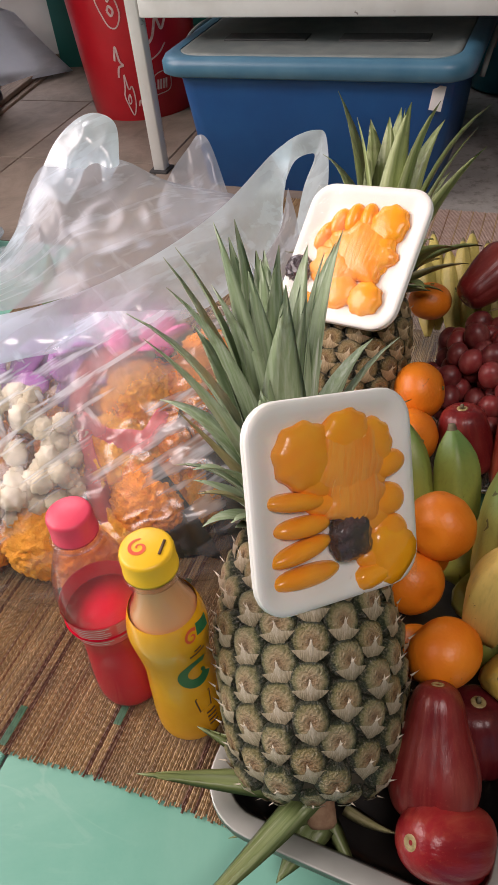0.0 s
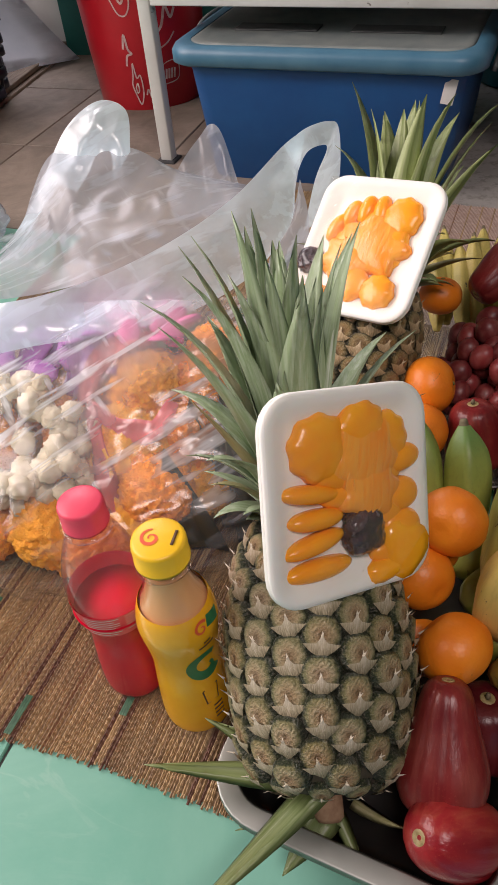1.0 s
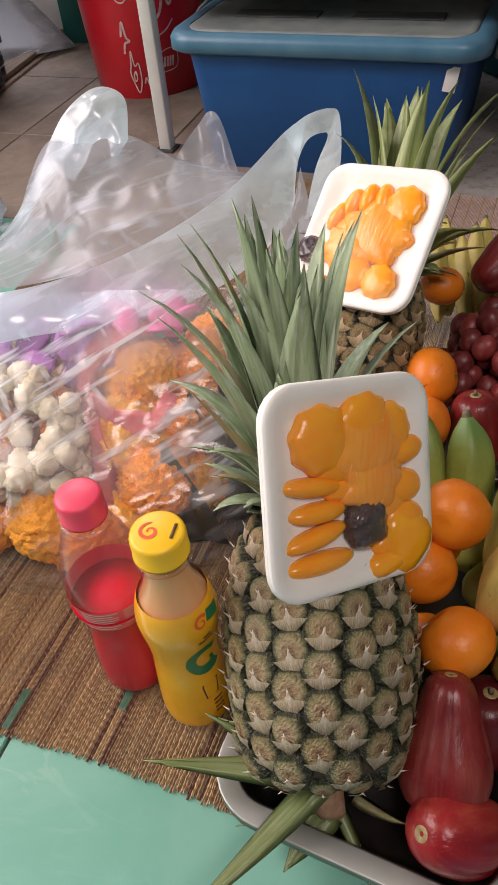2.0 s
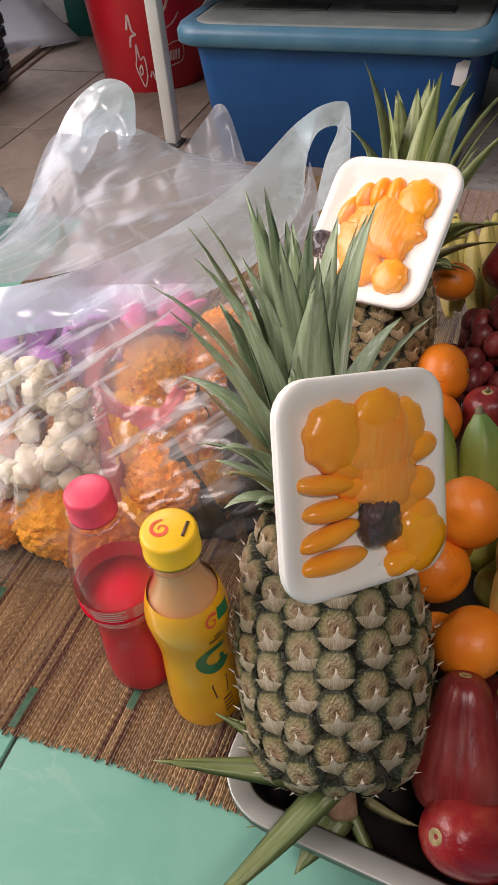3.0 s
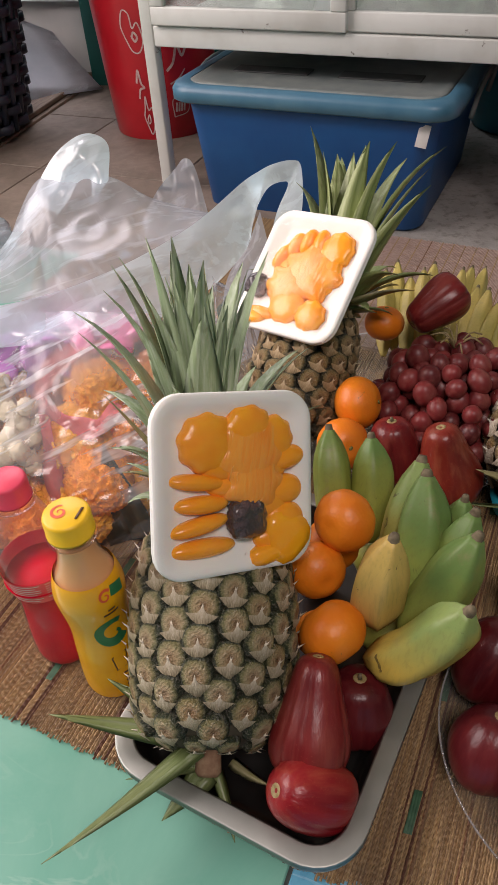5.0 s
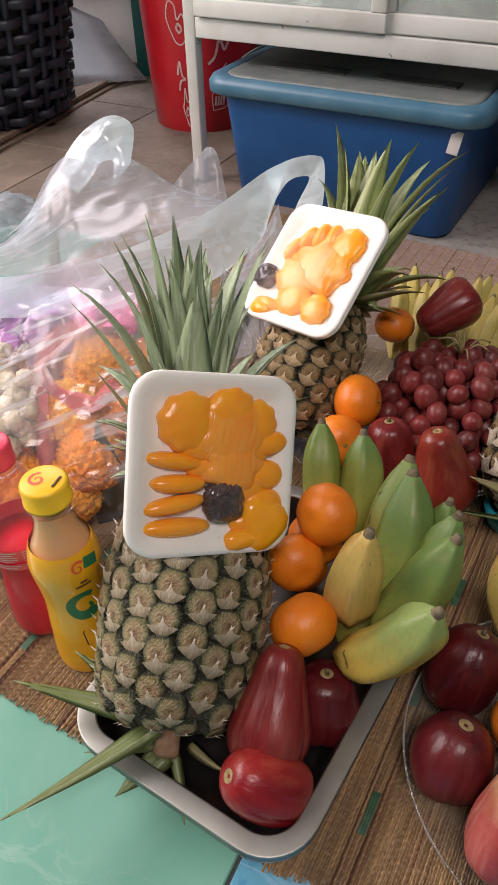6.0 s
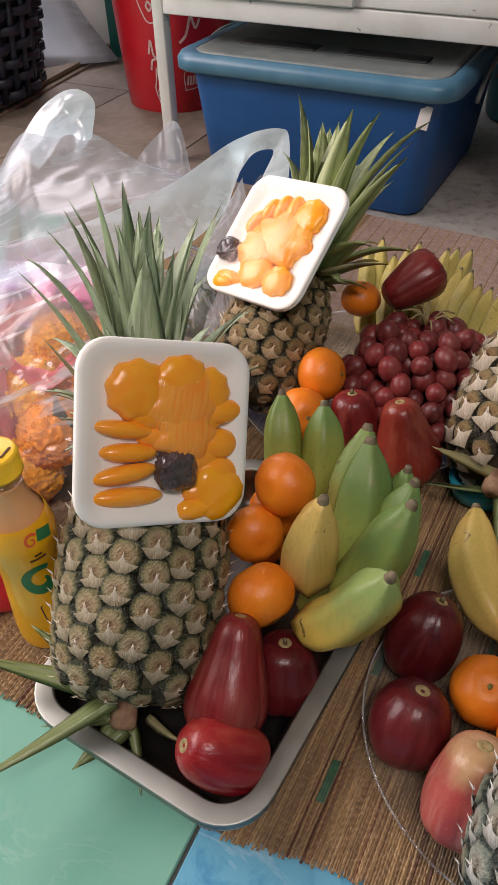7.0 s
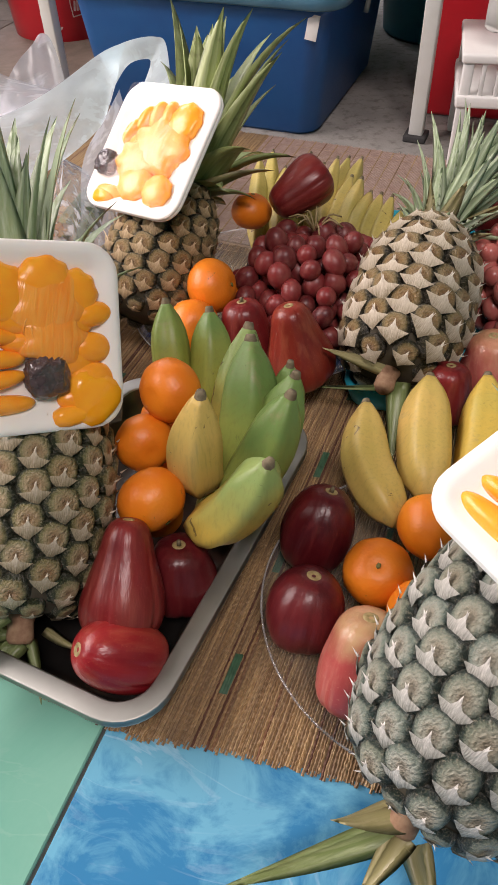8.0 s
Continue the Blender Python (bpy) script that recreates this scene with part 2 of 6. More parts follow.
M_STEM = plain("cut_stem", (0.2, 0.1, 0.055), (0.38, 0.25, 0.15), 0.8, 120, 0.4)


def citrus():
    m = Nodes("tangerine_peel")
    pores = m.n("ShaderNodeTexVoronoi", Scale=420)
    m.link(m.co, pores.inputs["Vector"])
    patch = m.noise(28, 4)
    c = m.ramp(patch, (0.3, (0.74, 0.18, 0.006)), (0.7, (0.88, 0.28, 0.012)))
    c = m.mix(m.grey(m.random(), 0, 0.55), c, (0.78, 0.17, 0.014))
    scar = m.grey(m.noise(75, 6, 0.7, None, 1.5), 0, 0.75, 0.66, 0.72)
    c = m.mix(scar, c, (0.3, 0.12, 0.02))
    return m.set(c, 0.42, pores.outputs["Distance"], 0.12, 0.001, Subsurface_Weight=0.05, Specular_IOR_Level=0.5)


def rose_skin(name, dark, mid, pale, top=None):
    m = Nodes(name)
    z = m.axis(2)
    streak = m.noise(48, 4, 0.5, m.stretch(1, 1, 0.22))
    patch = m.noise(26, 4)
    c = m.ramp(streak, (0.32, dark), (0.66, mid))
    c = m.mix(m.grey(patch, 0, 0.5, 0.45, 0.8), c, pale)
    c = m.mix(m.grey(m.noise(600, 2), 0, 0.35, 0.62, 0.75), c, pale)
    if top:
        c = m.mix(m.grey(m.math("ADD", z, m.grey(patch, -0.012, 0.012, 0.3, 0.7)), 0, 0.6, 0.04, 0.066), c, top)
    # fine pale ribs running from end to end
    ribs = m.noise(130, 4, 0.6, m.stretch(1, 1, 0.06))
    c = m.mix(m.grey(ribs, 0, 0.4, 0.5, 0.7), c, pale)
    return m.set(c, m.grey(patch, 0.24, 0.42), ribs, 0.35, 0.0022, Specular_IOR_Level=0.45)


def banana_skin(name, green, yellow, spots=0.6, turn=None):
    """Peel that ripens in soft patches; turn is the height at which a green tip begins."""
    m = Nodes(name)
    p = m.noise(14, 3)
    fine = m.noise(260, 4, 0.6)
    if turn is not None:
        p = m.math("SUBTRACT", 0.5, m.math("MULTIPLY", m.math("SUBTRACT", m.math("ADD", m.axis(2), m.grey(p, -0.02, 0.02, 0.3, 0.7)), turn), 5.0))
    c = m.ramp(p, (0.36, green), (0.62, yellow))
    c = m.mix(m.grey(fine, 0, 0.2), c, (0.3, 0.29, 0.11))
    c = m.mix(m.grey(m.noise(420, 3, 0.6, m.stretch(1, 1, 0.1)), 0, 0.25, 0.5, 0.75), c, (0.14, 0.12, 0.04))
    scuff = m.grey(m.noise(40, 5, 0.7, m.stretch(1, 1, 0.4)), 0, 0.5, 0.6, 0.7)
    c = m.mix(scuff, c, (0.28, 0.24, 0.12))
    spot = m.grey(m.noise(70, 5, 0.6, None, 0.8), 0, spots, 0.665, 0.7)
    c = m.mix(spot, c, (0.06, 0.04, 0.02))
    return m.set(c, 0.42, fine, 0.12, 0.001, Specular_IOR_Level=0.4)


M_CITRUS = citrus()
M_CALYX = plain("stem_button", (0.12, 0.14, 0.03), (0.25, 0.2, 0.06), 0.7, 200)
M_ROSE = rose_skin("rose_apple_red", (0.1, 0.007, 0.009), (0.21, 0.018, 0.018), (0.33, 0.08, 0.055))
M_ROSE_BRIGHT = rose_skin("rose_apple_bright", (0.2, 0.008, 0.013), (0.32, 0.02, 0.022), (0.42, 0.09, 0.05))
M_ROSE_DARK = rose_skin("rose_apple_dark", (0.05, 0.004, 0.007), (0.11, 0.009, 0.012), (0.19, 0.03, 0.028))
M_ROSE_PINK = rose_skin("rose_apple_pink", (0.36, 0.055, 0.05), (0.5, 0.12, 0.1), (0.62, 0.32, 0.22), (0.42, 0.4, 0.17))
M_ROSE_ORANGE = rose_skin("rose_apple_russet", (0.15, 0.013, 0.01), (0.25, 0.032, 0.018), (0.36, 0.11, 0.055))
M_ROSE_EYE = plain("rose_apple_eye", (0.2, 0.15, 0.05), (0.42, 0.33, 0.16), 0.5, 220)
M_BAN_GREEN = banana_skin("banana_green", (0.13, 0.25, 0.065), (0.34, 0.36, 0.06), 0.5, 0.1)
M_BAN_MIX = banana_skin("banana_turning", (0.22, 0.33, 0.1), (0.6, 0.42, 0.07), 0.8, 0.105)
M_BAN_YELLOW = banana_skin("banana_yellow", (0.55, 0.42, 0.1), (0.68, 0.46, 0.13), 0.95)
M_BAN_PALE = banana_skin("banana_pale", (0.42, 0.36, 0.09), (0.6, 0.47, 0.14), 0.9)
M_BAN_TIP = plain("banana_tip", (0.09, 0.07, 0.04), (0.24, 0.2, 0.12), 0.8, 150)
g = Nodes("grape_skin")
M_GRAPE = g.set(g.mix(g.grey(g.noise(110, 4), 0, 0.6, 0.4, 0.75), g.ramp(g.random(), (0.0, (0.08, 0.008, 0.01)), (1.0, (0.23, 0.028, 0.028))), (0.33, 0.12, 0.1)), 0.42, Subsurface_Weight=0.08, Specular_IOR_Level=0.5)
g = Nodes("grape_skin_pale")
M_GRAPE_PALE = g.set(g.mix(g.grey(g.noise(110, 4), 0, 0.6, 0.4, 0.75), g.ramp(g.random(), (0.0, (0.3, 0.06, 0.06)), (1.0, (0.45, 0.12, 0.1))), (0.5, 0.25, 0.2)), 0.3)
M_TWIG = plain("grape_stalk", (0.2, 0.15, 0.06), (0.36, 0.28, 0.14), 0.7, 200)
g = Nodes("brushed_steel")
M_STEEL = g.set(g.ramp(g.noise(18, 4), (0.3, (0.34, 0.36, 0.33)), (0.7, (0.46, 0.47, 0.44))), g.grey(g.noise(60, 3), 0.42, 0.58), g.noise(40, 3), 0.02, 0.0005, Metallic=1.0)
# basin steel is darkened to hold the deep shade between the fruit
g = Nodes("shaded_steel")
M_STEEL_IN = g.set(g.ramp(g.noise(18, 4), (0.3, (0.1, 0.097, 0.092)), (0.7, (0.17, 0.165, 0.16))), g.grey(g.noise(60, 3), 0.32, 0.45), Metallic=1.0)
g = Nodes("foam")
M_FOAM = g.set(g.ramp(g.noise(20, 3), (0.3, (0.86, 0.85, 0.79)), (0.7, (0.9, 0.89, 0.84))), 0.55, g.noise(500, 3), 0.1, 0.0006, Subsurface_Weight=0.05)
g = Nodes("golden_sweet")
M_GOLD = g.set(g.ramp(g.noise(60, 4), (0.3, (1.0, 0.31, 0.005)), (0.7, (1.0, 0.41, 0.014))), 0.26, g.noise(110, 4), 0.3, 0.002, Subsurface_Weight=0.05, Specular_IOR_Level=0.5)
g = Nodes("golden_threads")
M_THREAD = g.set(g.ramp(g.noise(90, 4), (0.3, (1.0, 0.38, 0.03)), (0.7, (1.0, 0.5, 0.09))), 0.35, Subsurface_Weight=0.1)
g = Nodes("thread_mass")
wv = g.noise(160, 3, 0.5, g.stretch(1.0, 0.12, 1.0), 1.5)
M_THREAD_MASS = g.set(g.ramp(wv, (0.3, (1.0, 0.28, 0.012)), (0.7, (1.0, 0.43, 0.06))), 0.26, wv, 0.35, 0.002, Subsurface_Weight=0.1)
M_SYRUP = plain("yellow_syrup", (1.0, 0.36, 0.004), (1.0, 0.44, 0.008), 0.15, 60)
g = Nodes("prune_skin")
M_PRUNE = g.set(g.ramp(g.noise(150, 5, 0.6), (0.35, (0.014, 0.008, 0.011)), (0.72, (0.09, 0.05, 0.06))), 0.25, g.noise(220, 5), 0.9, 0.004, Coat_Weight=0.8)
M_WRAP = film("cling_film", (1, 1, 1), 0.05, 0.13, 34, white=(1.0, 0.86, 0.7), gloss=0.04, low=0.1, high=2.0, shine_k=0.6, relief=0.6)
M_BAG = film("clear_bag", (0.99, 0.99, 0.99), 0.26, 0.16, 22, white=(0.82, 0.92, 1.0), gloss=0.14, low=0.35, high=1.8, shine_k=0.6, glints=0.85, z_low=0.105, relief=0.5)
# panel film greyed, fold film blue-white: the folds' daylight is put in the colour
M_BAG_MILKY = film("milky_bag", (0.95, 0.95, 0.97), 0.5, 0.22, 9, white=(0.6, 0.65, 0.72), gloss=0.1, low=0.85, high=1.15, shine_k=0.4, glints=0.3, relief=0.25)
M_BAG_FOLD_LIT = film("lit_fold", (0.95, 0.97, 1.0), 0.8, 0.2, 20, white=(0.8, 0.94, 1.0), gloss=0.3, low=0.8, high=1.2, shine_k=0.6, glints=0.3, relief=0.45)
M_GLASS = film("clear_plate", (0.96, 0.97, 0.96), 0.05, 0.05, 8, gloss=0.12)

# ---- structure ----
def tile_material(name, base, vein, deep, rough, scale=6, lo=0.3, hi=0.68, veins=0.4):
    m = Nodes(name)
    cloud = m.noise(scale, 7, 0.65, None, 0.9)
    streak = m.noise(9, 5, 0.5, m.stretch(1, 2.5, 1), 2.0)
    line = m.grey(m.math("ABSOLUTE", m.math("SUBTRACT", streak, 0.5)), 1, 0, 0.0, 0.025)
    c = m.ramp(cloud, (lo, deep), (hi, base))
    c = m.mix(m.math("MULTIPLY", m.math("MULTIPLY", line, m.grey(m.noise(4, 3), 0, 1, 0.45, 0.7)), veins), c, vein)
    return m.set(c, m.grey(m.noise(40, 4), rough * 0.7, rough * 1.5), m.noise(30, 3), 0.03, 0.001, Specular_IOR_Level=0.5)


M_TILE_GREEN = tile_material("green_tile", (0.24, 0.5, 0.4), (0.5, 0.66, 0.58), (0.14, 0.39, 0.3), 0.14, 4)
M_TILE_BLUE = tile_material("blue_tile", (0.13, 0.41, 0.58), (0.66, 0.8, 0.87), (0.03, 0.21, 0.42), 0.2, 15, 0.42, 0.58, 0.6)
M_TILE_TAN = tile_material("worn_tan_tile", (0.25, 0.2, 0.16), (0.3, 0.25, 0.21), (0.14, 0.11, 0.085), 0.6, 11)
M_GROUT_TAN = plain("dusty_grout", (0.11, 0.085, 0.065), (0.17, 0.135, 0.105), 0.9, 60)
M_GROUT = plain("dark_grout", (0.05, 0.06, 0.055), (0.1, 0.11, 0.1), 0.9, 90)
g = Nodes("dirty_concrete")
M_CONCRETE = g.set(g.mix(g.grey(g.noise(60, 5, 0.65), 0, 0.7, 0.5, 0.68), g.ramp(g.noise(7, 6), (0.32, (0.2, 0.195, 0.18)), (0.68, (0.37, 0.36, 0.335))), (0.1, 0.09, 0.08)), 0.8, g.noise(90, 5), 0.3, 0.004)
M_WALL_GREEN = plain("green_wall_paint", (0.012, 0.13, 0.11), (0.02, 0.17, 0.145), 0.5, 9)
M_WALL_PALE = plain("pale_wall_paint", (0.55, 0.6, 0.58), (0.68, 0.71, 0.69), 0.7, 6)
M_CEIL = plain("dark_ceiling", (0.15, 0.13, 0.11), (0.2, 0.18, 0.15), 0.8, 5)

bm = rbox(9, 9, 0.3, 0)
floor = solid("floor", bm, M_CONCRETE, "dirty grey concrete floor under the tiles and the mat", "floor", pose(0, 1.0, -0.3065), kind="structure", smooth=False)
bm = rbox(8, 0.12, 2.8, 0)
solid("wall_back", bm, M_WALL_PALE, "pale painted back wall", "wall", ROOM @ pose(0, 3.4, -0.01), kind="structure", smooth=False)
# wall out of view, dark so that little light bounces back from the right
bm = rbox(0.12, 5.0, 2.8, 0)
solid("wall_right", bm, M_WALL_GREEN, "unseen dark green side wall that cuts fill light from the right", "wall", ROOM @ pose(2.2, 1.0, -0.01), kind="structure", smooth=False)
# ceiling added out of view, kept dark to limit bounced fill
bm = rbox(6.4, 6.2, 0.08, 0)
solid("ceiling", bm, M_CEIL, "unseen dark brown ceiling that limits bounced light", "ceiling", ROOM @ pose(-0.4, 1.2, 2.75), kind="structure", smooth=False)

# woven reed mat: reeds run front to back, bound by cross threads
MAT_U0, MAT_U1, MAT_V0, MAT_V1 = -0.62, 0.42, 0.143, 1.03


def reed_material():
    m = Nodes("dry_reed")
    isl = m.t.nodes.new("ShaderNodeNewGeometry").outputs["Random Per Island"]
    c = m.ramp(isl, (0.0, (0.25, 0.15, 0.068)), (0.3, (0.34, 0.22, 0.1)), (0.62, (0.41, 0.275, 0.13)), (0.93, (0.5, 0.35, 0.18)), (0.97, (0.2, 0.09, 0.045)))
    # each reed fades and darkens along its length, and the weave rubs pale on its crowns
    c = m.mix(m.grey(m.noise(420, 4, 0.6, m.stretch(1, 0.07, 1)), 0, 0.75, 0.42, 0.72), c, (0.13, 0.085, 0.055))
    c = m.mix(m.grey(m.noise(500, 3, 0.5, m.stretch(0.5, 1, 1)), 0, 0.42, 0.5, 0.7), c, (0.54, 0.4, 0.25))
    c = m.mix(m.grey(m.noise(22, 5, 0.6), 0, 0.5, 0.48, 0.7), c, (0.17, 0.12, 0.085))
    return m.set(c, 0.65, m.noise(420, 3, 0.5), 0.4, 0.0012)


M_REED = reed_material()
g = Nodes("maroon_reed")
M_REED_DARK = g.set(g.ramp(g.noise(200, 4), (0.3, (0.08, 0.035, 0.024)), (0.7, (0.17, 0.085, 0.055))), 0.6)
g = Nodes("green_reed")
M_REED_GREEN = g.set(g.ramp(g.noise(200, 4), (0.3, (0.02, 0.075, 0.04)), (0.7, (0.05, 0.14, 0.075))), 0.6)
g = Nodes("mat_thread")
M_MAT_THREAD = g.set(g.ramp(g.noise(150, 4), (0.3, (0.24, 0.15, 0.08)), (0.7, (0.38, 0.25, 0.13))), 0.8)
M_MAT_BACK = plain("mat_backing", (0.14, 0.085, 0.045), (0.2, 0.125, 0.07), 0.8, 80)
M_PINK_WEAVE = plain("faded_pink_reed", (0.34, 0.24, 0.2), (0.46, 0.35, 0.3), 0.7, 120)


def mat_edge(u):
    """The mat's front edge is a little wavy."""
    return MAT_V0 + 0.006 * math.sin(7 * u + 0.5) + 0.003 * math.sin(23 * u) + (-0.02 + 0.18 * (u - 0.036) if u > 0.036 else -0.02 * max(0.0, 1 - (0.036 - u) / 0.12))


def build_mat():
    rng = random.Random(5)
    mat = thing("reed_mat", "brown woven reed mat with dark and green stripes on the tiles", "mat", ROOM, kind="structure")
    base = bmesh.new()
    n = 60
    top = [[(MAT_U0 + (MAT_U1 - MAT_U0) * i / n, mat_edge(MAT_U0 + (MAT_U1 - MAT_U0) * i / n) + 0.003 if k == 0 else MAT_V1, 0.0012) for i in range(n + 1)] for k in (0, 1)]
    skin(base, top, close_u=False)
    part("backing", base, M_MAT_BACK, mat)
    pitch = 0.0019
    count = int((MAT_U1 - MAT_U0) / pitch)
    sets = {0: ([], []), 1: ([], [])}
    floats = bmesh.new()
    for i in range(count):
        u = MAT_U0 + i * pitch
        band = (u * 1000) % 74
        # dark pairs of reeds, with a green float between them now and then
        kind = 1 if band < 3.2 or 9.5 < band < 12.5 else 0
        verts, faces = sets[kind]
        v, w, k, first = mat_edge(u) + rng.uniform(-0.0025, 0.0015), pitch * 0.5, i, True
        lean = rng.uniform(-0.0008, 0.0008)
        while v < 0.72:
            near = v < MAT_V0 + 0.17
            lift = (0.0013 if k % 2 else 0.0003) + rng.uniform(0, 0.0003) if near else 0.0009 + 0.0005 * math.sin(k * 1.7 + i) * 0.6
            c = u + lean * math.sin(v * 25 + i) + (rng.uniform(-0.0003, 0.0003) if near else 0)
            b = len(verts)
            verts += [(c - w, v, 0.0013), (c, v, 0.0014 + lift), (c + w, v, 0.0013)]
            if not first:
                faces += [(b - 3, b - 2, b + 1, b), (b - 2, b - 1, b + 2, b + 1)]
            first = False
            v += 0.0026 if near else 0.01
            k += 1
        if 4.2 <= band <= 9:
            for s in range(12):
                if (s + int(u / 0.074) * 2) % 3:
                    continue
                a = mat_edge(u) + 0.004 + s * 0.0345
                q = [floats.verts.new(p) for p in ((u - w, a, 0.0027), (u + w, a, 0.0027), (u + w, a + 0.031, 0.0027), (u - w, a + 0.031, 0.0027), (u, a + 0.002, 0.0038), (u, a + 0.029, 0.0038))]
                for f in ((0, 1, 4), (1, 2, 5, 4), (2, 3, 5), (3, 0, 4, 5)):
                    floats.faces.new([q[n] for n in f])
    for which, (name, m) in enumerate((("reed", M_REED), ("dark_reed", M_REED_DARK))):
        me = bpy.data.meshes.new(name)
        me.from_pydata(sets[which][0], [], sets[which][1])
        me.materials.append(m)
        part(name, me, None, mat)["kind"] = "stuff"
    part("green_reed", floats, M_REED_GREEN, mat)["kind"] = "stuff"
    # cross threads
    th = bmesh.new()
    v = MAT_V0 + 0.19
    while v < 1.02:
        pts = [(MAT_U0, v, 0.0019), ((MAT_U0 + MAT_U1) / 2, v + 0.002, 0.0019), (MAT_U1, v, 0.0019)]
        tube(pts, [0.00035, 0.00035], 5, 12, th)
        v += 0.0305
    part("binding_thread", th, M_MAT_THREAD, mat)["kind"] = "stuff"
    # far part, plain reeds
    far, pink = bmesh.new(), bmesh.new()
    for i in range(count):
        u = MAT_U0 + i * pitch
        b = pink if u > -0.2 and i % 9 else far
        q = [b.verts.new(p) for p in ((u - 0.001, 0.72, 0.0014), (u + 0.001, 0.72, 0.0014), (u, 0.72, 0.0027), (u - 0.001, MAT_V1, 0.0014), (u + 0.001, MAT_V1, 0.0014), (u, MAT_V1 + rng.uniform(-0.004, 0.004), 0.0027))]
        b.faces.new((q[0], q[2], q[5], q[3]))
        b.faces.new((q[2], q[1], q[4], q[5]))
    part("far_reed", far, M_REED, mat)["kind"] = "stuff"
    part("pink_reed", pink, M_PINK_WEAVE, mat)["kind"] = "stuff"


build_mat()

# ---- steel pan ----
PAN = Matrix.Translation((0, 0, 0)) @ pose(0, 0, 0, 0, 0, -23.6)


def build_pan():
    w, l, h, r = 0.181, 0.287, 0.036, 0.034
    pan = thing("steel_tray", "brushed stainless steel tray with rounded corners, on the mat", "tray", PAN @ pose(-0.044, 0.2675, 0.0042))
    bm = bmesh.new()
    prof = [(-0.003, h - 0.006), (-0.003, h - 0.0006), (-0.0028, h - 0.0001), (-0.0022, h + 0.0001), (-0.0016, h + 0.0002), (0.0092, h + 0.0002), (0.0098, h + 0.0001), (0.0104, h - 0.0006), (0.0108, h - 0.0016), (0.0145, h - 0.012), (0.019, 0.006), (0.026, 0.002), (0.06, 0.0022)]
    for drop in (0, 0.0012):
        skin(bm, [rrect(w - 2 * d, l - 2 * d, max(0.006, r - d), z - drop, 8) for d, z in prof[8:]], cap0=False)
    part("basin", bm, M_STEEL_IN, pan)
    bm = bmesh.new()
    for drop in (0, 0.0012):
        skin(bm, [rrect(w - 2 * d, l - 2 * d, max(0.006, r - d), z - drop, 8) for d, z in prof[:9]], cap0=False, cap1=False)
    part("rim", bm, M_STEEL, pan, "wide flat polished rim")


build_pan()


def corners_pose(tl, tr, bl, br, push=0.0):
    tl, tr, bl, br = map(Vector, (tl, tr, bl, br))
    m = frame_of((tl + tr + bl + br) / 4, (tr - tl) + (br - bl), (tl - bl) + (tr - br))
    return m @ Matrix.Translation((0, 0, push))


TRAY1 = corners_pose((-0.026, 0.278, 0.259), (0.066, 0.333, 0.222), (-0.022, 0.22, 0.172), (0.07, 0.27, 0.136))
TRAY2 = corners_pose((0.033, 0.638, 0.215), (0.119, 0.576, 0.227), (0.013, 0.548, 0.148), (0.084, 0.495, 0.16))

# ---- pineapples ----
def eye_mesh(skin_mats, bract=1.0):
    bm = bmesh.new()
    n = 14
    rings = []
    for rr, z in ((1.06, -0.2), (1.0, 0.14), (0.87, 0.46), (0.63, 0.64), (0.34, 0.66), (0.12, 0.6)):
        row = []
        for i in range(n):
            a = 2 * math.pi * i / n
            # a rounded lozenge, proud at its upper edge
            k = 1.0 - 0.05 * math.cos(4 * a) if rr > 0.6 else 1.0
            row.append((rr * k * math.cos(a), rr * k * math.sin(a), z + 0.14 * math.sin(a) * rr))
        rings.append(row)
    skin(bm, rings, cap0=False)
    # dry bract: a thin star over the lower part, drawn up to a point
    outline = [(0.0, 0.12, 0.74), (0.1, -0.22, 0.68), (0.26, -0.38, 0.62), (0.8, -0.44, 0.44), (0.5, -0.72, 0.36), (0.3, -0.86, 0.26), (0.04, -1.14, 0.12), (-0.28, -0.88, 0.26), (-0.5, -0.74, 0.36), (-0.82, -0.42, 0.44), (-0.24, -0.4, 0.62), (-0.09, -0.2, 0.68)]
    hub = bm.verts.new((0.0, -0.5, 0.76))
    ring = [bm.verts.new((x * bract, -0.5 + (y + 0.5) * bract, z + 0.13 + (0.06 if y < -0.6 else 0))) for x, y, z in outline]
    for a, b in zip(ring, ring[1:] + ring[:1]):
        bm.faces.new((hub, a, b)).material_index = 1
    # the thin spike
    s = [bm.verts.new(p) for p in ((-0.07, -0.12, 0.76), (0.07, -0.12, 0.76), (0.0, -0.2, 0.84), (0.05, 0.12, 1.2))]
    for f in ((0, 1, 3), (1, 2, 3), (2, 0, 3)):
        bm.faces.new([s[i] for i in f]).material_index = 1
    return finish(bm, "fruitlet", list(skin_mats))


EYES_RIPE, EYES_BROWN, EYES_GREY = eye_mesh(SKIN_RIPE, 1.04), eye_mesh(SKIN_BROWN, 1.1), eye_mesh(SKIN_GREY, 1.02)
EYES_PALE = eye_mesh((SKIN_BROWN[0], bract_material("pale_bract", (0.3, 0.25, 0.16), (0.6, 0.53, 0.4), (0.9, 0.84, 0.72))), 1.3)


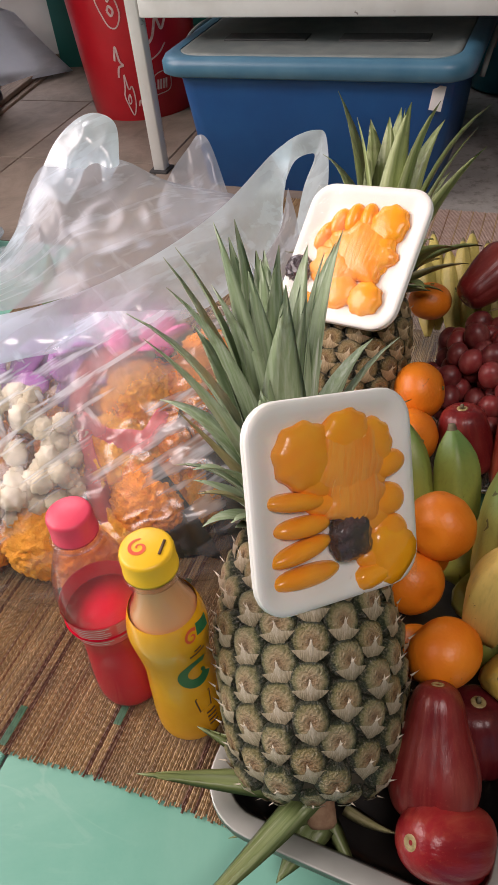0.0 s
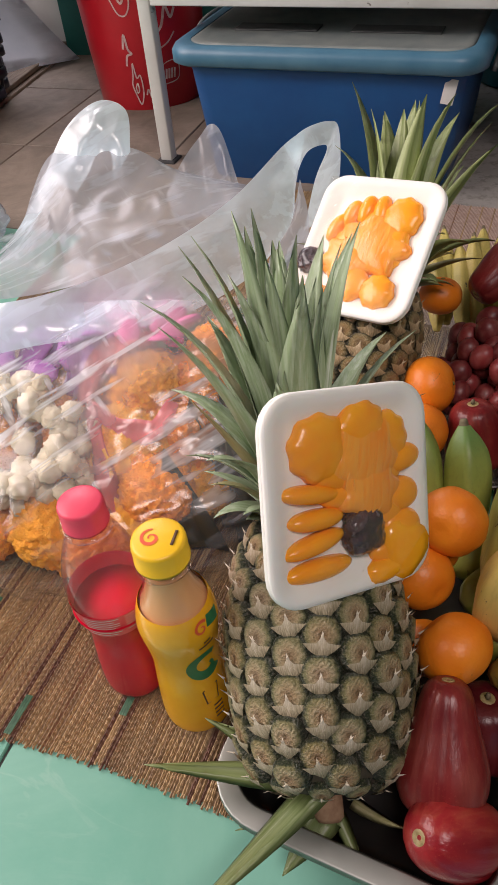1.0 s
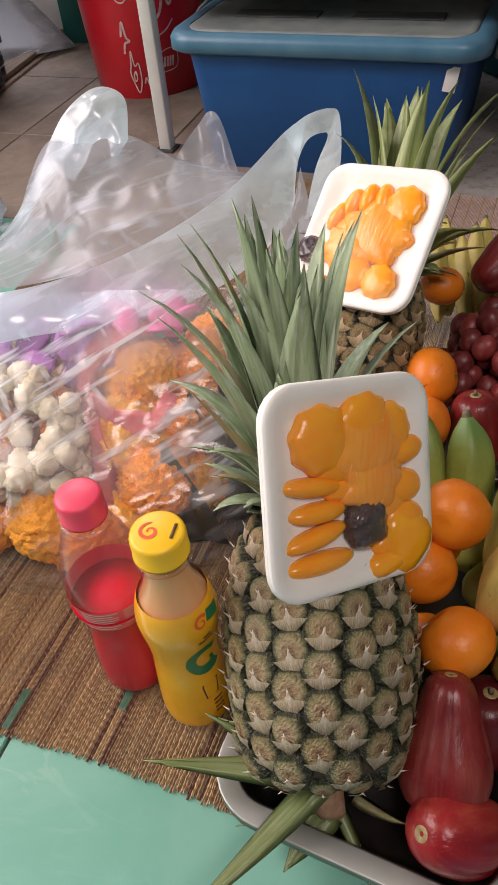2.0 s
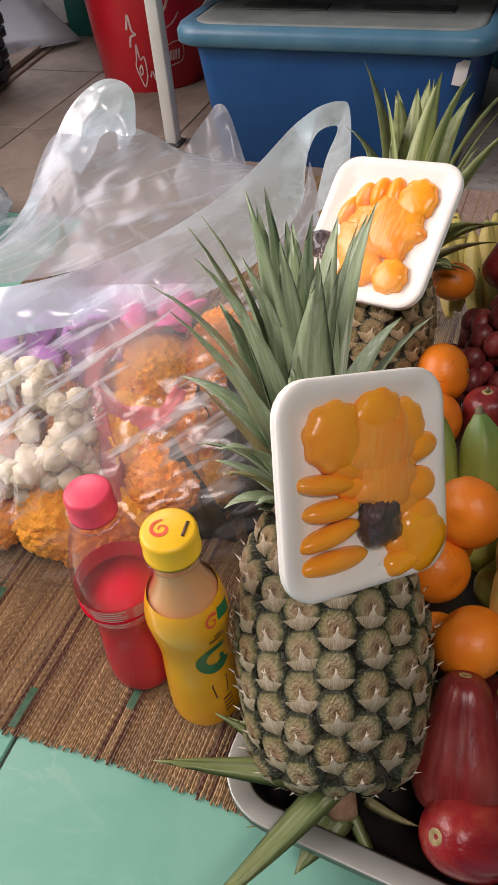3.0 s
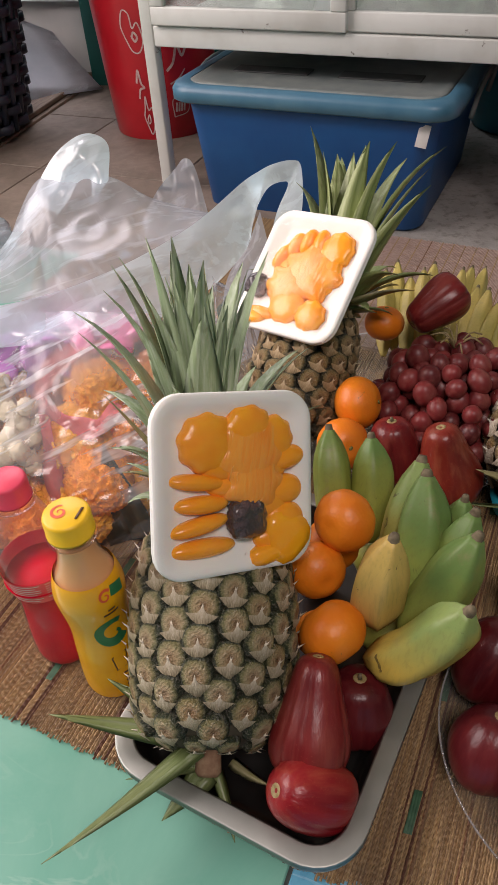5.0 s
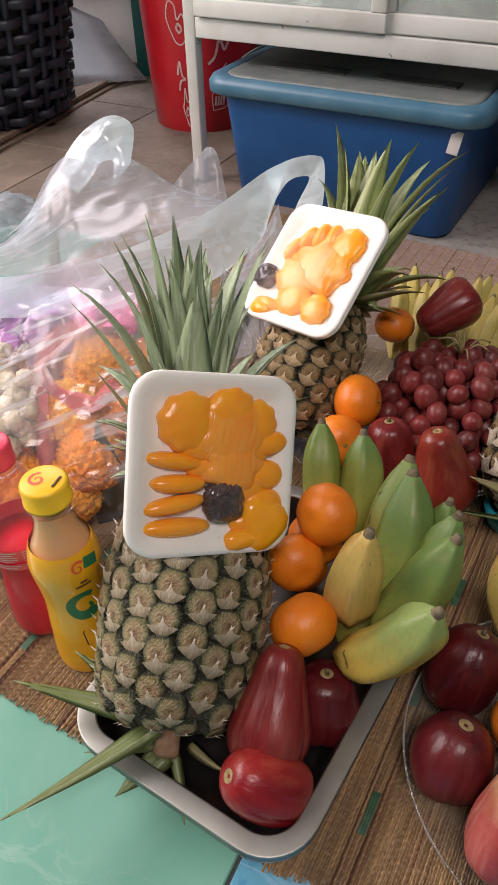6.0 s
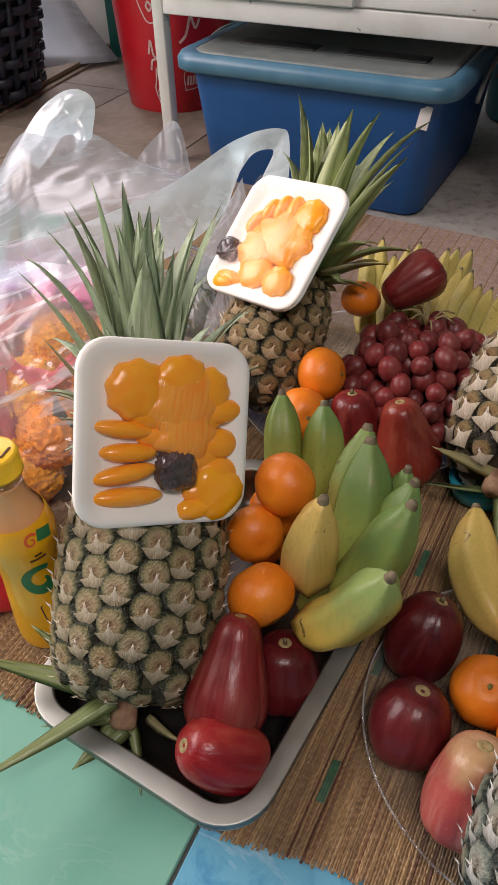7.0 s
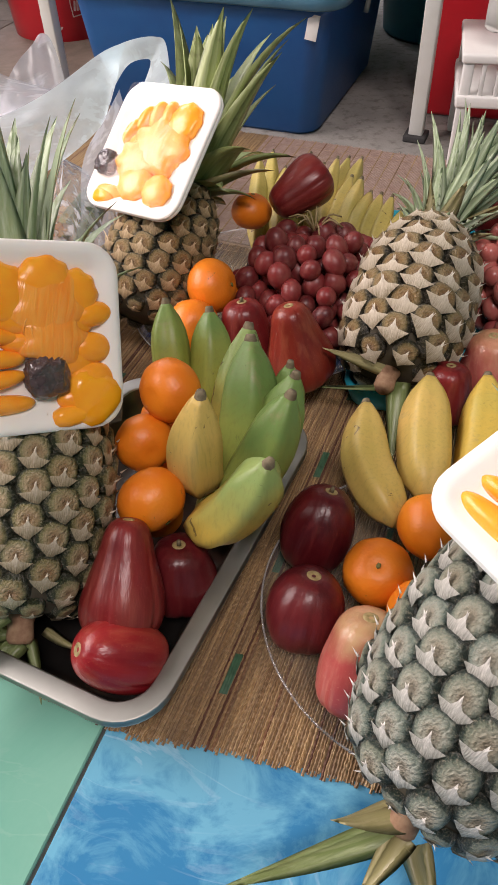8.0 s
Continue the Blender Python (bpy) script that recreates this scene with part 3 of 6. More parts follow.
def leaf_bm(length, width, bend, bm=None, droop=0.0, mi=0, twist=0.0):
    """A stiff channelled leaf from the origin along z, curling towards +y as it rises."""
    bm = bm or bmesh.new()
    n = 9
    rings = []
    y = z = 0.0
    for k in range(n + 1):
        t = k / n
        ang = bend * t + droop * t * t
        if k:
            y += math.sin(ang) * length / n
            z += math.cos(ang) * length / n
        w = width * (0.9 + 0.25 * t - 1.15 * t ** 1.45) * 0.5 + 0.0003
        fold = w * 0.3
        nx, nz = math.cos(ang), -math.sin(ang)
        tw = twist * t
        c, s = math.cos(tw), math.sin(tw)
        row = []
        for px, pn in ((-w, 0.0), (-w * 0.5, fold * 0.75), (0, fold), (w * 0.5, fold * 0.75), (w, 0.0), (0, fold + 0.0012 * (1 - t) + 0.0002)):
            qx, qn = px * c - pn * s, px * s + pn * c
            row.append((qx, y + qn * nx, z + qn * nz))
        rings.append(row)
    skin(bm, rings, mi=mi)
    return bm


def pineapple(label, foot, top, radius, crown_dir, seed, leaves=46, leaf_len=0.15, around=9, spin=0.0, stem=None, group="pineapples", spread=1.0, width=0.027, behind=None, base_at=None, eyes=None, crown_mat=None):
    rng = random.Random(seed)
    foot, top = Vector(foot), Vector(top)
    L = (top - foot).length
    fruit = thing("pineapple", label, "pineapple", along(foot, top - foot, spin), group)

    def rad(t):
        return radius * (1 - abs(2 * t - 0.92) ** 2.6 * 0.36) * (1 if t > 0.06 else 0.75 + 4 * t)

    prof = [(rad(k / 16) * 0.94, L * k / 16) for k in range(17)]
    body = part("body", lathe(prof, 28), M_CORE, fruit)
    pitch = 2 * math.pi * radius / around
    rows = int(L / (pitch * 0.275))
    for k in range(rows + 1):
        t = (k + 0.35) / (rows + 0.7)
        r = rad(t) * 0.965
        slope = (rad(min(1, t + 0.03)) - rad(max(0, t - 0.03))) / (0.06 * L)
        for i in range(around):
            a = 2 * math.pi * (i + 0.5 * (k % 2) + 0.035 * k) / around + rng.uniform(-0.04, 0.04)
            d = Vector((math.cos(a), math.sin(a), -slope)).normalized()
            up = Vector((0, 0, 1)) - d * d.z
            z = L * t + math.sin(a + spin) * 0.002
            m = frame_of((r * math.cos(a), r * math.sin(a), z), up.cross(d), up)
            s = pitch * 0.34 * (r / radius) ** 0.75
            m = m @ Matrix.Diagonal((s * rng.uniform(0.94, 1.06), s * rng.uniform(0.92, 1.06), s * rng.uniform(0.75, 1.15), 1)) @ Matrix.Rotation(rng.uniform(-0.16, 0.16), 4, "Z")
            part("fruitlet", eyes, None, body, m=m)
    # crown
    inv = fruit.matrix_world.inverted()
    cd = (inv.to_3x3() @ Vector(crown_dir)).normalized()
    base = inv @ Vector(base_at) if base_at else Vector((0, 0, L * 0.985))
    q = along(base, cd)
    crown = part("crown", lathe([(0.02, -0.01), (0.017, 0.01), (0.01, 0.03), (0.003, 0.045)], 12), M_LEAF, fruit, m=q)
    for i in range(leaves):
        t = i / (leaves - 1)
        a = i * 2.39996 + rng.uniform(-0.2, 0.2)
        out = radians(4 + (1 - t) ** 1.5 * 72 * spread + rng.uniform(-5, 5))
        ln = leaf_len * (0.2 + 0.84 * min(1, t * 1.6)) * rng.uniform(0.82, 1.08) * (1 if t < 0.85 else 0.88)
        m = Matrix.Translation((0, 0, 0.036 * t - 0.012)) @ Matrix.Rotation(a, 4, "Z") @ Matrix.Translation((0, 0.014 * (1 - t * 0.8), 0)) @ Matrix.Rotation(-out, 4, "X")
        if behind:
            reach = fruit.matrix_world @ q @ m @ Vector((0, 0.1 * ln, 0.95 * ln))
            if (reach - behind[0]).dot(behind[1]) > -0.012:
                continue
        # a bend away from the axis, gentler inside
        lb = leaf_bm(ln, width * rng.uniform(0.85, 1.15) * (0.75 + 0.3 * min(1, 2 * t)), rng.uniform(-0.3, 0.1), droop=rng.uniform(0.2, 1.15) * (1 - 0.5 * t), twist=rng.uniform(-0.25, 0.25))
        part("leaf", lb, (crown_mat or M_LEAF) if rng.random() < 0.9 or t > 0.4 else M_LEAF_DRY, crown, m=m)
    if stem:
        st = part("stem", lathe([(0.007, -0.02), (0.009, -0.017), (0.0085, -0.006), (0.013, 0.008)], 16, fn=lambda a, r, z: 1 + 0.06 * math.sin(3 * a)), M_STEM, fruit, "cut brown stem end")
        for lf in stem:
            o, d, ln, wd, bend, dry = lf
            m = inv @ along(o, d, rng.uniform(-30, 30))
            part("stem_leaf", leaf_bm(ln, wd, bend, twist=0.4), M_LEAF_DRY if dry else M_LEAF_DEEP, fruit, m=m)
    return fruit


pineapple("large ripe pineapple with a green crown, leaning in the steel tray", (0.003, 0.174, 0.046), (0.001, 0.312, 0.135), 0.0535, (-0.03, 0.45, 0.88), 3, eyes=EYES_RIPE, leaves=70, leaf_len=0.148, width=0.037, spread=0.86, behind=(TRAY1.translation, TRAY1.col[2].to_3d()), base_at=(-0.006, 0.318, 0.148),
          stem=[((-0.004, 0.168, 0.055), (-0.72, -0.66, -0.12), 0.115, 0.024, 0.15, False), ((-0.008, 0.176, 0.05), (-0.95, 0.05, 0.12), 0.1, 0.02, 0.1, False), ((-0.01, 0.182, 0.045), (-0.9, 0.4, 0.3), 0.07, 0.018, 0.2, False),
                ((0.008, 0.16, 0.034), (0.35, -0.75, -0.3), 0.045, 0.012, 0.4, False), ((0.0, 0.162, 0.034), (-0.5, -0.6, -0.35), 0.042, 0.028, 0.3, False), ((0.018, 0.168, 0.034), (0.75, -0.55, -0.1), 0.035, 0.01, 0.6, True), ((-0.006, 0.166, 0.036), (-0.85, -0.25, -0.2), 0.05, 0.02, 0.2, False)])
pineapple("ripe pineapple with dark skin and a wide green crown", (0.038, 0.49, 0.06), (0.084, 0.592, 0.132), 0.0455, (0.1, 0.6, 0.8), 8, eyes=EYES_BROWN, leaves=52, leaf_len=0.158, width=0.044, spread=1.25, around=8, crown_mat=M_LEAF_YELLOW, spin=25, base_at=(0.094, 0.606, 0.138), behind=(TRAY2.translation, TRAY2.col[2].to_3d()))
pineapple("pale brown pineapple with a long crown, lying by the grapes", (0.272, 0.41, 0.055), (0.33, 0.57, 0.092), 0.051, (0.5, 0.8, 0.4), 12, eyes=EYES_PALE, leaves=90, leaf_len=0.13, spin=10, width=0.022, spread=0.8, around=7,
          stem=[((0.28, 0.4, 0.05), (-0.1, -0.75, -0.3), 0.08, 0.024, 0.2, False), ((0.27, 0.41, 0.06), (-0.85, 0.1, 0.2), 0.06, 0.02, 0.2, True), ((0.27, 0.4, 0.045), (-0.95, 0.25, -0.3), 0.09, 0.02, 0.2, False)])
pineapple("large grey-green pineapple lying across the glass plate", (0.247, 0.056, 0.058), (0.328, 0.152, 0.146), 0.056, (0.55, 0.7, 0.6), 17, eyes=EYES_GREY, leaves=30, leaf_len=0.13, spin=40,
          stem=[((0.236, 0.05, 0.05), (-0.6, -0.2, 0.1), 0.04, 0.026, 0.5, True), ((0.238, 0.045, 0.045), (-0.95, -0.3, -0.15), 0.1, 0.02, 0.4, False), ((0.246, 0.04, 0.04), (0.2, -0.6, -0.5), 0.05, 0.02, 0.4, True), ((0.24, 0.042, 0.045), (-0.5, -0.6, 0.0), 0.045, 0.018, 0.5, True)])


# ---- foam trays of golden sweets ----
def dome(w, h, z, seg=14, rings=5, flower=0.0, lobes=8, flat=1.0):
    bm = bmesh.new()
    rows = []
    for k in range(rings):
        t = k / (rings - 1) * 0.93
        rr = math.cos(t * math.pi / 2)
        zz = math.sin(t * math.pi / 2) ** flat
        row = []
        for i in range(seg):
            a = 2 * math.pi * i / seg
            q = 1 + flower * math.cos(lobes * a) * rr
            row.append((w / 2 * rr * q * math.cos(a), h / 2 * rr * q * math.sin(a), z * zz))
        rows.append(row)
    skin(bm, rows, cap0=True)
    return bm


def sweets_tray(label, m, w, h, seed, items, prune, threads):
    rng = random.Random(seed)
    tray = thing("foam_tray", label, "food tray", m, "foam trays of sweets")
    bm = bmesh.new()
    r = 0.02
    prof = [(0.0, 0.0), (-0.0006, 0.0015), (0.0, 0.0032), (0.0035, 0.0036), (0.008, 0.0026), (0.015, -0.002), (0.02, -0.003)]
    skin(bm, [rrect(w - 2 * d, h - 2 * d, max(0.006, r - d), z) for d, z in prof], cap0=False)
    skin(bm, [rrect(w - 2 * d, h - 2 * d, max(0.006, r - d), z - 0.003) for d, z in prof], cap0=False)
    part("dish", bm, M_FOAM, tray, "white foam dish")
    for kind, x, y, sx, sy, rot, z in items:
        px, py = (x - 0.5) * w, (0.5 - y) * h
        if kind == "flower":
            b = dome(sx * w, sy * h, 0.0105, 40, 6, 0.05, 9, 0.5)
        elif kind == "syrup":
            b = dome(sx * w, sy * h, 0.0105, 16, 4, 0.12, 3, 0.35)
        else:
            b = dome(sx * w, sy * h, 0.0088, 28, 6, 0.13, 2, 0.75)
        part({"flower": "egg_flower", "syrup": "syrup", "drop": "egg_drop"}[kind], b, M_SYRUP if kind == "syrup" else M_GOLD, tray, m=pose(px, py, -0.0045 + z, 0, 0, rot))
    tb = bmesh.new()
    for x, y, sx, sy in threads:
        part("egg_thread_mass", dome(sx * w * 1.15, sy * h * 1.15, 0.0112, 40, 7, 0.13, 7, 0.6), M_THREAD_MASS, tray, m=pose((x - 0.5) * w, (0.5 - y) * h, -0.0035, 0, 0, rng.uniform(-20, 20)))
        for i in range(22):
            px, py = (x + rng.uniform(-0.32, 0.32) * sx - 0.5) * w, (0.5 - y - rng.uniform(-0.32, 0.32) * sy) * h
            a = rng.uniform(0, 3.14)
            ln = rng.uniform(0.003, 0.007)
            dx, dy = math.cos(a) * ln, math.sin(a) * ln
            z = 0.0035 + rng.uniform(0, 0.003)
            tube([(px - dx, py - dy, z - 0.002), (px + rng.gauss(0, 0.003), py + rng.gauss(0, 0.003), z), (px + dx, py + dy, z - 0.003)], [0.0003, 0.0004, 0.0003], 4, 5, tb)
    part("egg_threads", tb, M_THREAD, tray, "fine orange egg threads")["kind"] = "stuff"
    x, y, s = prune
    pb = bmesh.new()
    bmesh.ops.create_icosphere(pb, subdivisions=4, radius=1)
    for v in pb.verts:
        p = v.co.copy()
        box = max(abs(p.x), abs(p.y), 0.3) ** 0.35
        q = 1 + 0.14 * noise.noise(p * 2.4 + Vector((seed, 0, 0))) - 0.3 * abs(noise.noise(p * 4.5)) + 0.1
        v.co = Vector((p.x * s * w / 2 * q / box, p.y * s * w / 2 * q / box, p.z * 0.008 * q))
    part("dried_plum", pb, M_PRUNE, tray, "wrinkled dark dried plum", m=pose((x - 0.5) * w, (0.5 - y) * h, 0.001, 0, 0, 8))
    wb = bmesh.new()
    n = 22
    rows = []
    for j in range(n + 1):
        row = []
        for i in range(n + 1):
            u, v = i / n * 2 - 1, j / n * 2 - 1
            k = (1 - abs(u) ** 3) * (1 - abs(v) ** 3)
            z = 0.0042 + 0.0075 * k + 0.0016 * k * noise.noise(Vector((u * 3 + seed, v * 1.6, 0))) + 0.0009 * k * noise.noise(Vector((u * 9, v * 4, seed)))
            cut = 0.985 - 0.03 * (abs(u * v) ** 6)
            row.append((u * w / 2 * cut, v * h / 2 * cut, z))
        rows.append(row)
    skin(wb, rows, close_u=False)
    part("cling_film", wb, M_WRAP, tray, "clear cling film").visible_shadow = False
    return tray


T1 = [("flower", 0.34, 0.27, 0.36, 0.34, 10, 0.0), ("flower", 0.58, 0.22, 0.34, 0.3, 40, 0.001), ("flower", 0.76, 0.27, 0.26, 0.28, 0, 0.0), ("drop", 0.84, 0.38, 0.24, 0.16, 10, 0.002), ("drop", 0.45, 0.4, 0.34, 0.2, 0, 0.0), ("drop", 0.66, 0.42, 0.36, 0.22, 0, 0.001),
      ("drop", 0.27, 0.48, 0.32, 0.11, -6, 0.001), ("drop", 0.3, 0.605, 0.3, 0.12, 0, 0.001), ("drop", 0.28, 0.72, 0.34, 0.115, 10, 0.001), ("drop", 0.3, 0.845, 0.37, 0.125, 2, 0.001), ("drop", 0.55, 0.52, 0.4, 0.16, 0, 0.0),
      ("drop", 0.83, 0.56, 0.22, 0.2, 0, 0.002), ("drop", 0.83, 0.73, 0.24, 0.22, 0, 0.002), ("drop", 0.74, 0.62, 0.22, 0.22, 0, 0.0), ("drop", 0.78, 0.84, 0.28, 0.18, 0, 0.001), ("syrup", 0.83, 0.83, 0.32, 0.34, 10, 0.0015), ("syrup", 0.72, 0.92, 0.34, 0.12, 10, 0.0005)]
T2 = [("drop", 0.28, 0.27, 0.12, 0.26, -14, 0.0), ("drop", 0.4, 0.23, 0.12, 0.26, -4, 0.001), ("drop", 0.52, 0.22, 0.12, 0.26, 4, 0.001), ("drop", 0.2, 0.38, 0.11, 0.26, -20, 0.001), ("flower", 0.71, 0.26, 0.3, 0.3, 5, 0.001), ("flower", 0.68, 0.42, 0.28, 0.24, 30, 0.0), ("drop", 0.42, 0.45, 0.4, 0.2, 0, 0.0),
      ("drop", 0.6, 0.56, 0.36, 0.2, 0, 0.0), ("drop", 0.36, 0.66, 0.32, 0.2, 0, 0.0), ("flower", 0.46, 0.76, 0.34, 0.3, 12, 0.001), ("flower", 0.72, 0.8, 0.26, 0.25, 0, 0.002), ("drop", 0.22, 0.87, 0.26, 0.14, 0, 0.001), ("syrup", 0.2, 0.92, 0.22, 0.12, 0, 0.001)]


sweets_tray("white foam tray of orange egg sweets and a dark plum", TRAY1, 0.115, 0.117, 3, T1, (0.57, 0.7, 0.23), [(0.6, 0.33, 0.4, 0.4), (0.62, 0.5, 0.34, 0.3)])
sweets_tray("white foam tray of small golden sweets on a pineapple", TRAY2, 0.116, 0.124, 9, T2, (0.09, 0.66, 0.2), [(0.55, 0.48, 0.5, 0.4), (0.4, 0.6, 0.4, 0.3)])
sweets_tray("white foam tray of yellow sweets over the glass plate", corners_pose((0.321, 0.227, 0.239), (0.39, 0.13, 0.228), (0.254, 0.126, 0.202), (0.323, 0.029, 0.191)), 0.12, 0.124, 21, T1, (0.57, 0.7, 0.23), [(0.6, 0.34, 0.5, 0.5)])


# ---- tangerines, rose apples, bananas, grapes ----
def tangerine(seed):
    rng = random.Random(seed)
    bm = bmesh.new()
    prof = []
    for k in range(19):
        a = -math.pi / 2 + math.pi * k / 18
        r, z = math.cos(a), math.sin(a) * 0.88
        dent = 0.1 * math.exp(-((1 - abs(math.sin(a))) / 0.03) ** 1)
        prof.append((max(0.004, r), z - dent * (1 if z > 0 else -1)))
    off = rng.uniform(0, 9)
    lathe(prof, 32, bm=bm, fn=lambda a, r, z: 1 + 0.012 * math.sin(9 * a + off) * r + 0.02 * noise.noise(Vector((math.cos(a) * 1.4 + off, math.sin(a) * 1.4, z))))
    return bm


def add_tangerine(c, r, axis, seed):
    m = along(c, axis, seed * 37)
    ob = thing("tangerine", "orange tangerine with a dimpled glossy peel", "tangerine", m, "tangerines")
    bm = tangerine(seed)
    bm.transform(Matrix.Scale(r, 4))
    part("peel", bm, M_CITRUS, ob)
    cb = lathe([(0.002, 0.0), (0.0017, 0.001), (0.0008, 0.0012)], 7, fn=lambda a, rr, z: 1 + 0.2 * math.cos(5 * a))
    part("stem_button", cb, M_CALYX, ob, m=pose(0, 0, r * 0.79))


for c, r, ax, seed in (((0.087, 0.24, 0.085), 0.0245, (0.45, -0.5, -0.35), 1), ((0.096, 0.315, 0.119), 0.0238, (0.5, 0.6, -0.3), 2), ((0.114, 0.493, 0.09), 0.0255, (0.75, -0.2, 0.2), 3), ((0.076, 0.293, 0.087), 0.0222, (-0.3, 0.6, -0.2), 4), ((0.148, 0.63, 0.092), 0.0215, (0.1, 0.3, 0.9), 5),
                       ((0.099, 0.447, 0.078), 0.0245, (0.3, -0.7, 0.4), 6), ((0.243, 0.207, 0.047), 0.0245, (-0.1, -0.35, 0.9), 7), ((0.283, 0.236, 0.06), 0.0255, (0.3, 0.2, 0.9), 8), ((0.268, 0.172, 0.05), 0.0235, (0.2, -0.2, 0.9), 9), ((0.12, 0.53, 0.06), 0.024, (0.3, 0.4, 0.6), 10),
                       ((0.08, 0.272, 0.032), 0.022, (0.3, 0.4, 0.6), 11), ((0.088, 0.332, 0.072), 0.0225, (0.3, 0.1, 0.6), 12), ((0.075, 0.335, 0.034), 0.025, (0.1, 0.3, 0.8), 13)):
    add_tangerine(c, r, ax, seed)


def rose_apple(label, wide, narrow, r0, r1, mat_skin, seed, plump=False, group="rose apples"):
    """Bell-shaped fruit; its wide, lobed end is at `wide`."""
    wide, narrow = Vector(wide), Vector(narrow)
    L = (narrow - wide).length
    ob = thing("rose_apple", label, "rose apple", along(wide, narrow - wide, seed * 53), group)
    shape = [(0.3, 0.07), (0.62, 0.01), (0.86, 0.05), (1.0, 0.17), (1.0, 0.32), (0.9, 0.48), (0.78, 0.62), (0.68, 0.75), (0.6, 0.86), (0.48, 0.94), (0.28, 0.985), (0.1, 0.98)]
    if plump:
        shape = [(0.25, 0.05), (0.52, 0.0), (0.8, 0.1), (0.95, 0.25), (1.0, 0.42), (0.97, 0.58), (0.88, 0.72), (0.76, 0.83), (0.62, 0.91), (0.45, 0.965), (0.25, 0.99), (0.1, 0.98)]
    k = r1 / r0
    prof = []
    for rr, z in shape:
        f = min(1.0, max(0.0, (z - 0.3) / 0.5))
        want = rr if f == 0 or plump else rr * (1 - f) + rr / 0.64 * k * f
        prof.append((r0 * want, L * z))
    line = [(Vector((a, 0, b))) for a, b in prof]
    fine = [(max(0.0015, p.x), p.z) for p in smooth_path(line, 36)]
    ph = seed * 1.7
    bm = lathe(fine, 90, fn=lambda a, r, z: 1 + 0.045 * math.cos(4 * a + ph) * max(0, 1 - z / L) - 0.075 * (1 - abs(math.sin(5 * a + 2 * ph))) ** 3 * max(0.3, 1 - 0.6 * z / L) * (0.6 + 0.4 * math.sin(3 * a + seed)) + 0.02 * noise.noise(Vector((math.cos(a), math.sin(a), z * 30 + seed))))
    part("flesh", bm, mat_skin, ob)
    eb = lathe([(r1 * 0.3, -0.0006), (r1 * 0.2, 0.0004), (r1 * 0.1, 0.0002), (0.001, -0.0004)], 12)
    part("stem_scar", eb, M_ROSE_EYE, ob, "small green stem scar", m=pose(0, 0, L * 0.983))
    if seed % 2 == 0:
        tip = lathe([(0.0018, 0), (0.0014, 0.004), (0.0006, 0.0045)], 6)
        part("stem_stub", tip, M_BAN_TIP, ob, m=pose(0, 0, L * 0.98))
    return ob


RA = (("long dark red rose apple standing in the steel tray", (0.07, 0.163, 0.038), (0.077, 0.214, 0.098), 0.0275, 0.0165, M_ROSE, 1),
      ("bright red rose apple with a pale eye, lying down", (0.094, 0.152, 0.026), (0.05, 0.138, 0.064), 0.0245, 0.0215, M_ROSE_BRIGHT, 3, True),
      ("dark red rose apple in the shade of the bananas", (0.105, 0.208, 0.012), (0.106, 0.218, 0.064), 0.027, 0.02, M_ROSE_DARK, 2),
      ("small red rose apple beside the grapes", (0.15, 0.446, 0.038), (0.143, 0.458, 0.098), 0.0245, 0.0195, M_ROSE, 4),
      ("reddish orange rose apple standing at the edge of the plate", (0.2, 0.428, 0.03), (0.184, 0.442, 0.105), 0.0305, 0.0185, M_ROSE_ORANGE, 5),
      ("red rose apple lying on top of the grapes", (0.222, 0.624, 0.137), (0.172, 0.596, 0.112), 0.0255, 0.018, M_ROSE, 7),
      ("dark maroon rose apple on the glass plate", (0.195, 0.238, 0.016), (0.213, 0.258, 0.074), 0.0272, 0.022, M_ROSE_DARK, 6, True),
      ("round dark maroon rose apple at the plate's edge", (0.188, 0.176, 0.012), (0.198, 0.192, 0.066), 0.0272, 0.024, M_ROSE_DARK, 9, True),
      ("pale pink rose apple with a greenish top", (0.224, 0.128, 0.02), (0.23, 0.152, 0.082), 0.028, 0.021, M_ROSE_PINK, 11),
      ("small red rose apple by the bananas", (0.322, 0.388, 0.02), (0.322, 0.4, 0.072), 0.021, 0.018, M_ROSE, 13),
      ("pink rose apple beside the pineapple", (0.368, 0.42, 0.02), (0.362, 0.428, 0.082), 0.03, 0.022, M_ROSE_PINK, 15),
      ("dark red rose apple behind the pale grapes", (0.43, 0.66, 0.05), (0.4, 0.66, 0.1), 0.03, 0.024, M_ROSE, 17))
for row in RA:
    rose_apple(*row)


def banana(label, pts, r, mat_skin, seed, group):
    rng = random.Random(seed)
    ob = thing("banana", label, "banana", Matrix(), group)
    ph = rng.uniform(0, 1)
    shape = lambda a, t: 1 + 0.1 * math.cos(5 * (a + ph)) + 0.03 * math.cos(10 * (a + ph)) + 0.02 * math.cos(2 * a)
    bm = tube(pts, [0.3 * r, 0.78 * r, 0.97 * r, 1.0 * r, 1.0 * r, 0.98 * r, 0.88 * r, 0.64 * r, 0.26 * r], 20, 26, shape=shape)
    part("peel", bm, mat_skin, ob)
    line = smooth_path(pts, 26)
    end, d = line[-1], (line[-1] - line[-3]).normalized()
    part("tip", tube([end - d * 0.002, end + d * 0.002, end + d * 0.005], [0.26 * r, 0.22 * r, 0.16 * r], 8, 4), M_BAN_TIP, ob, "dark dry tip")


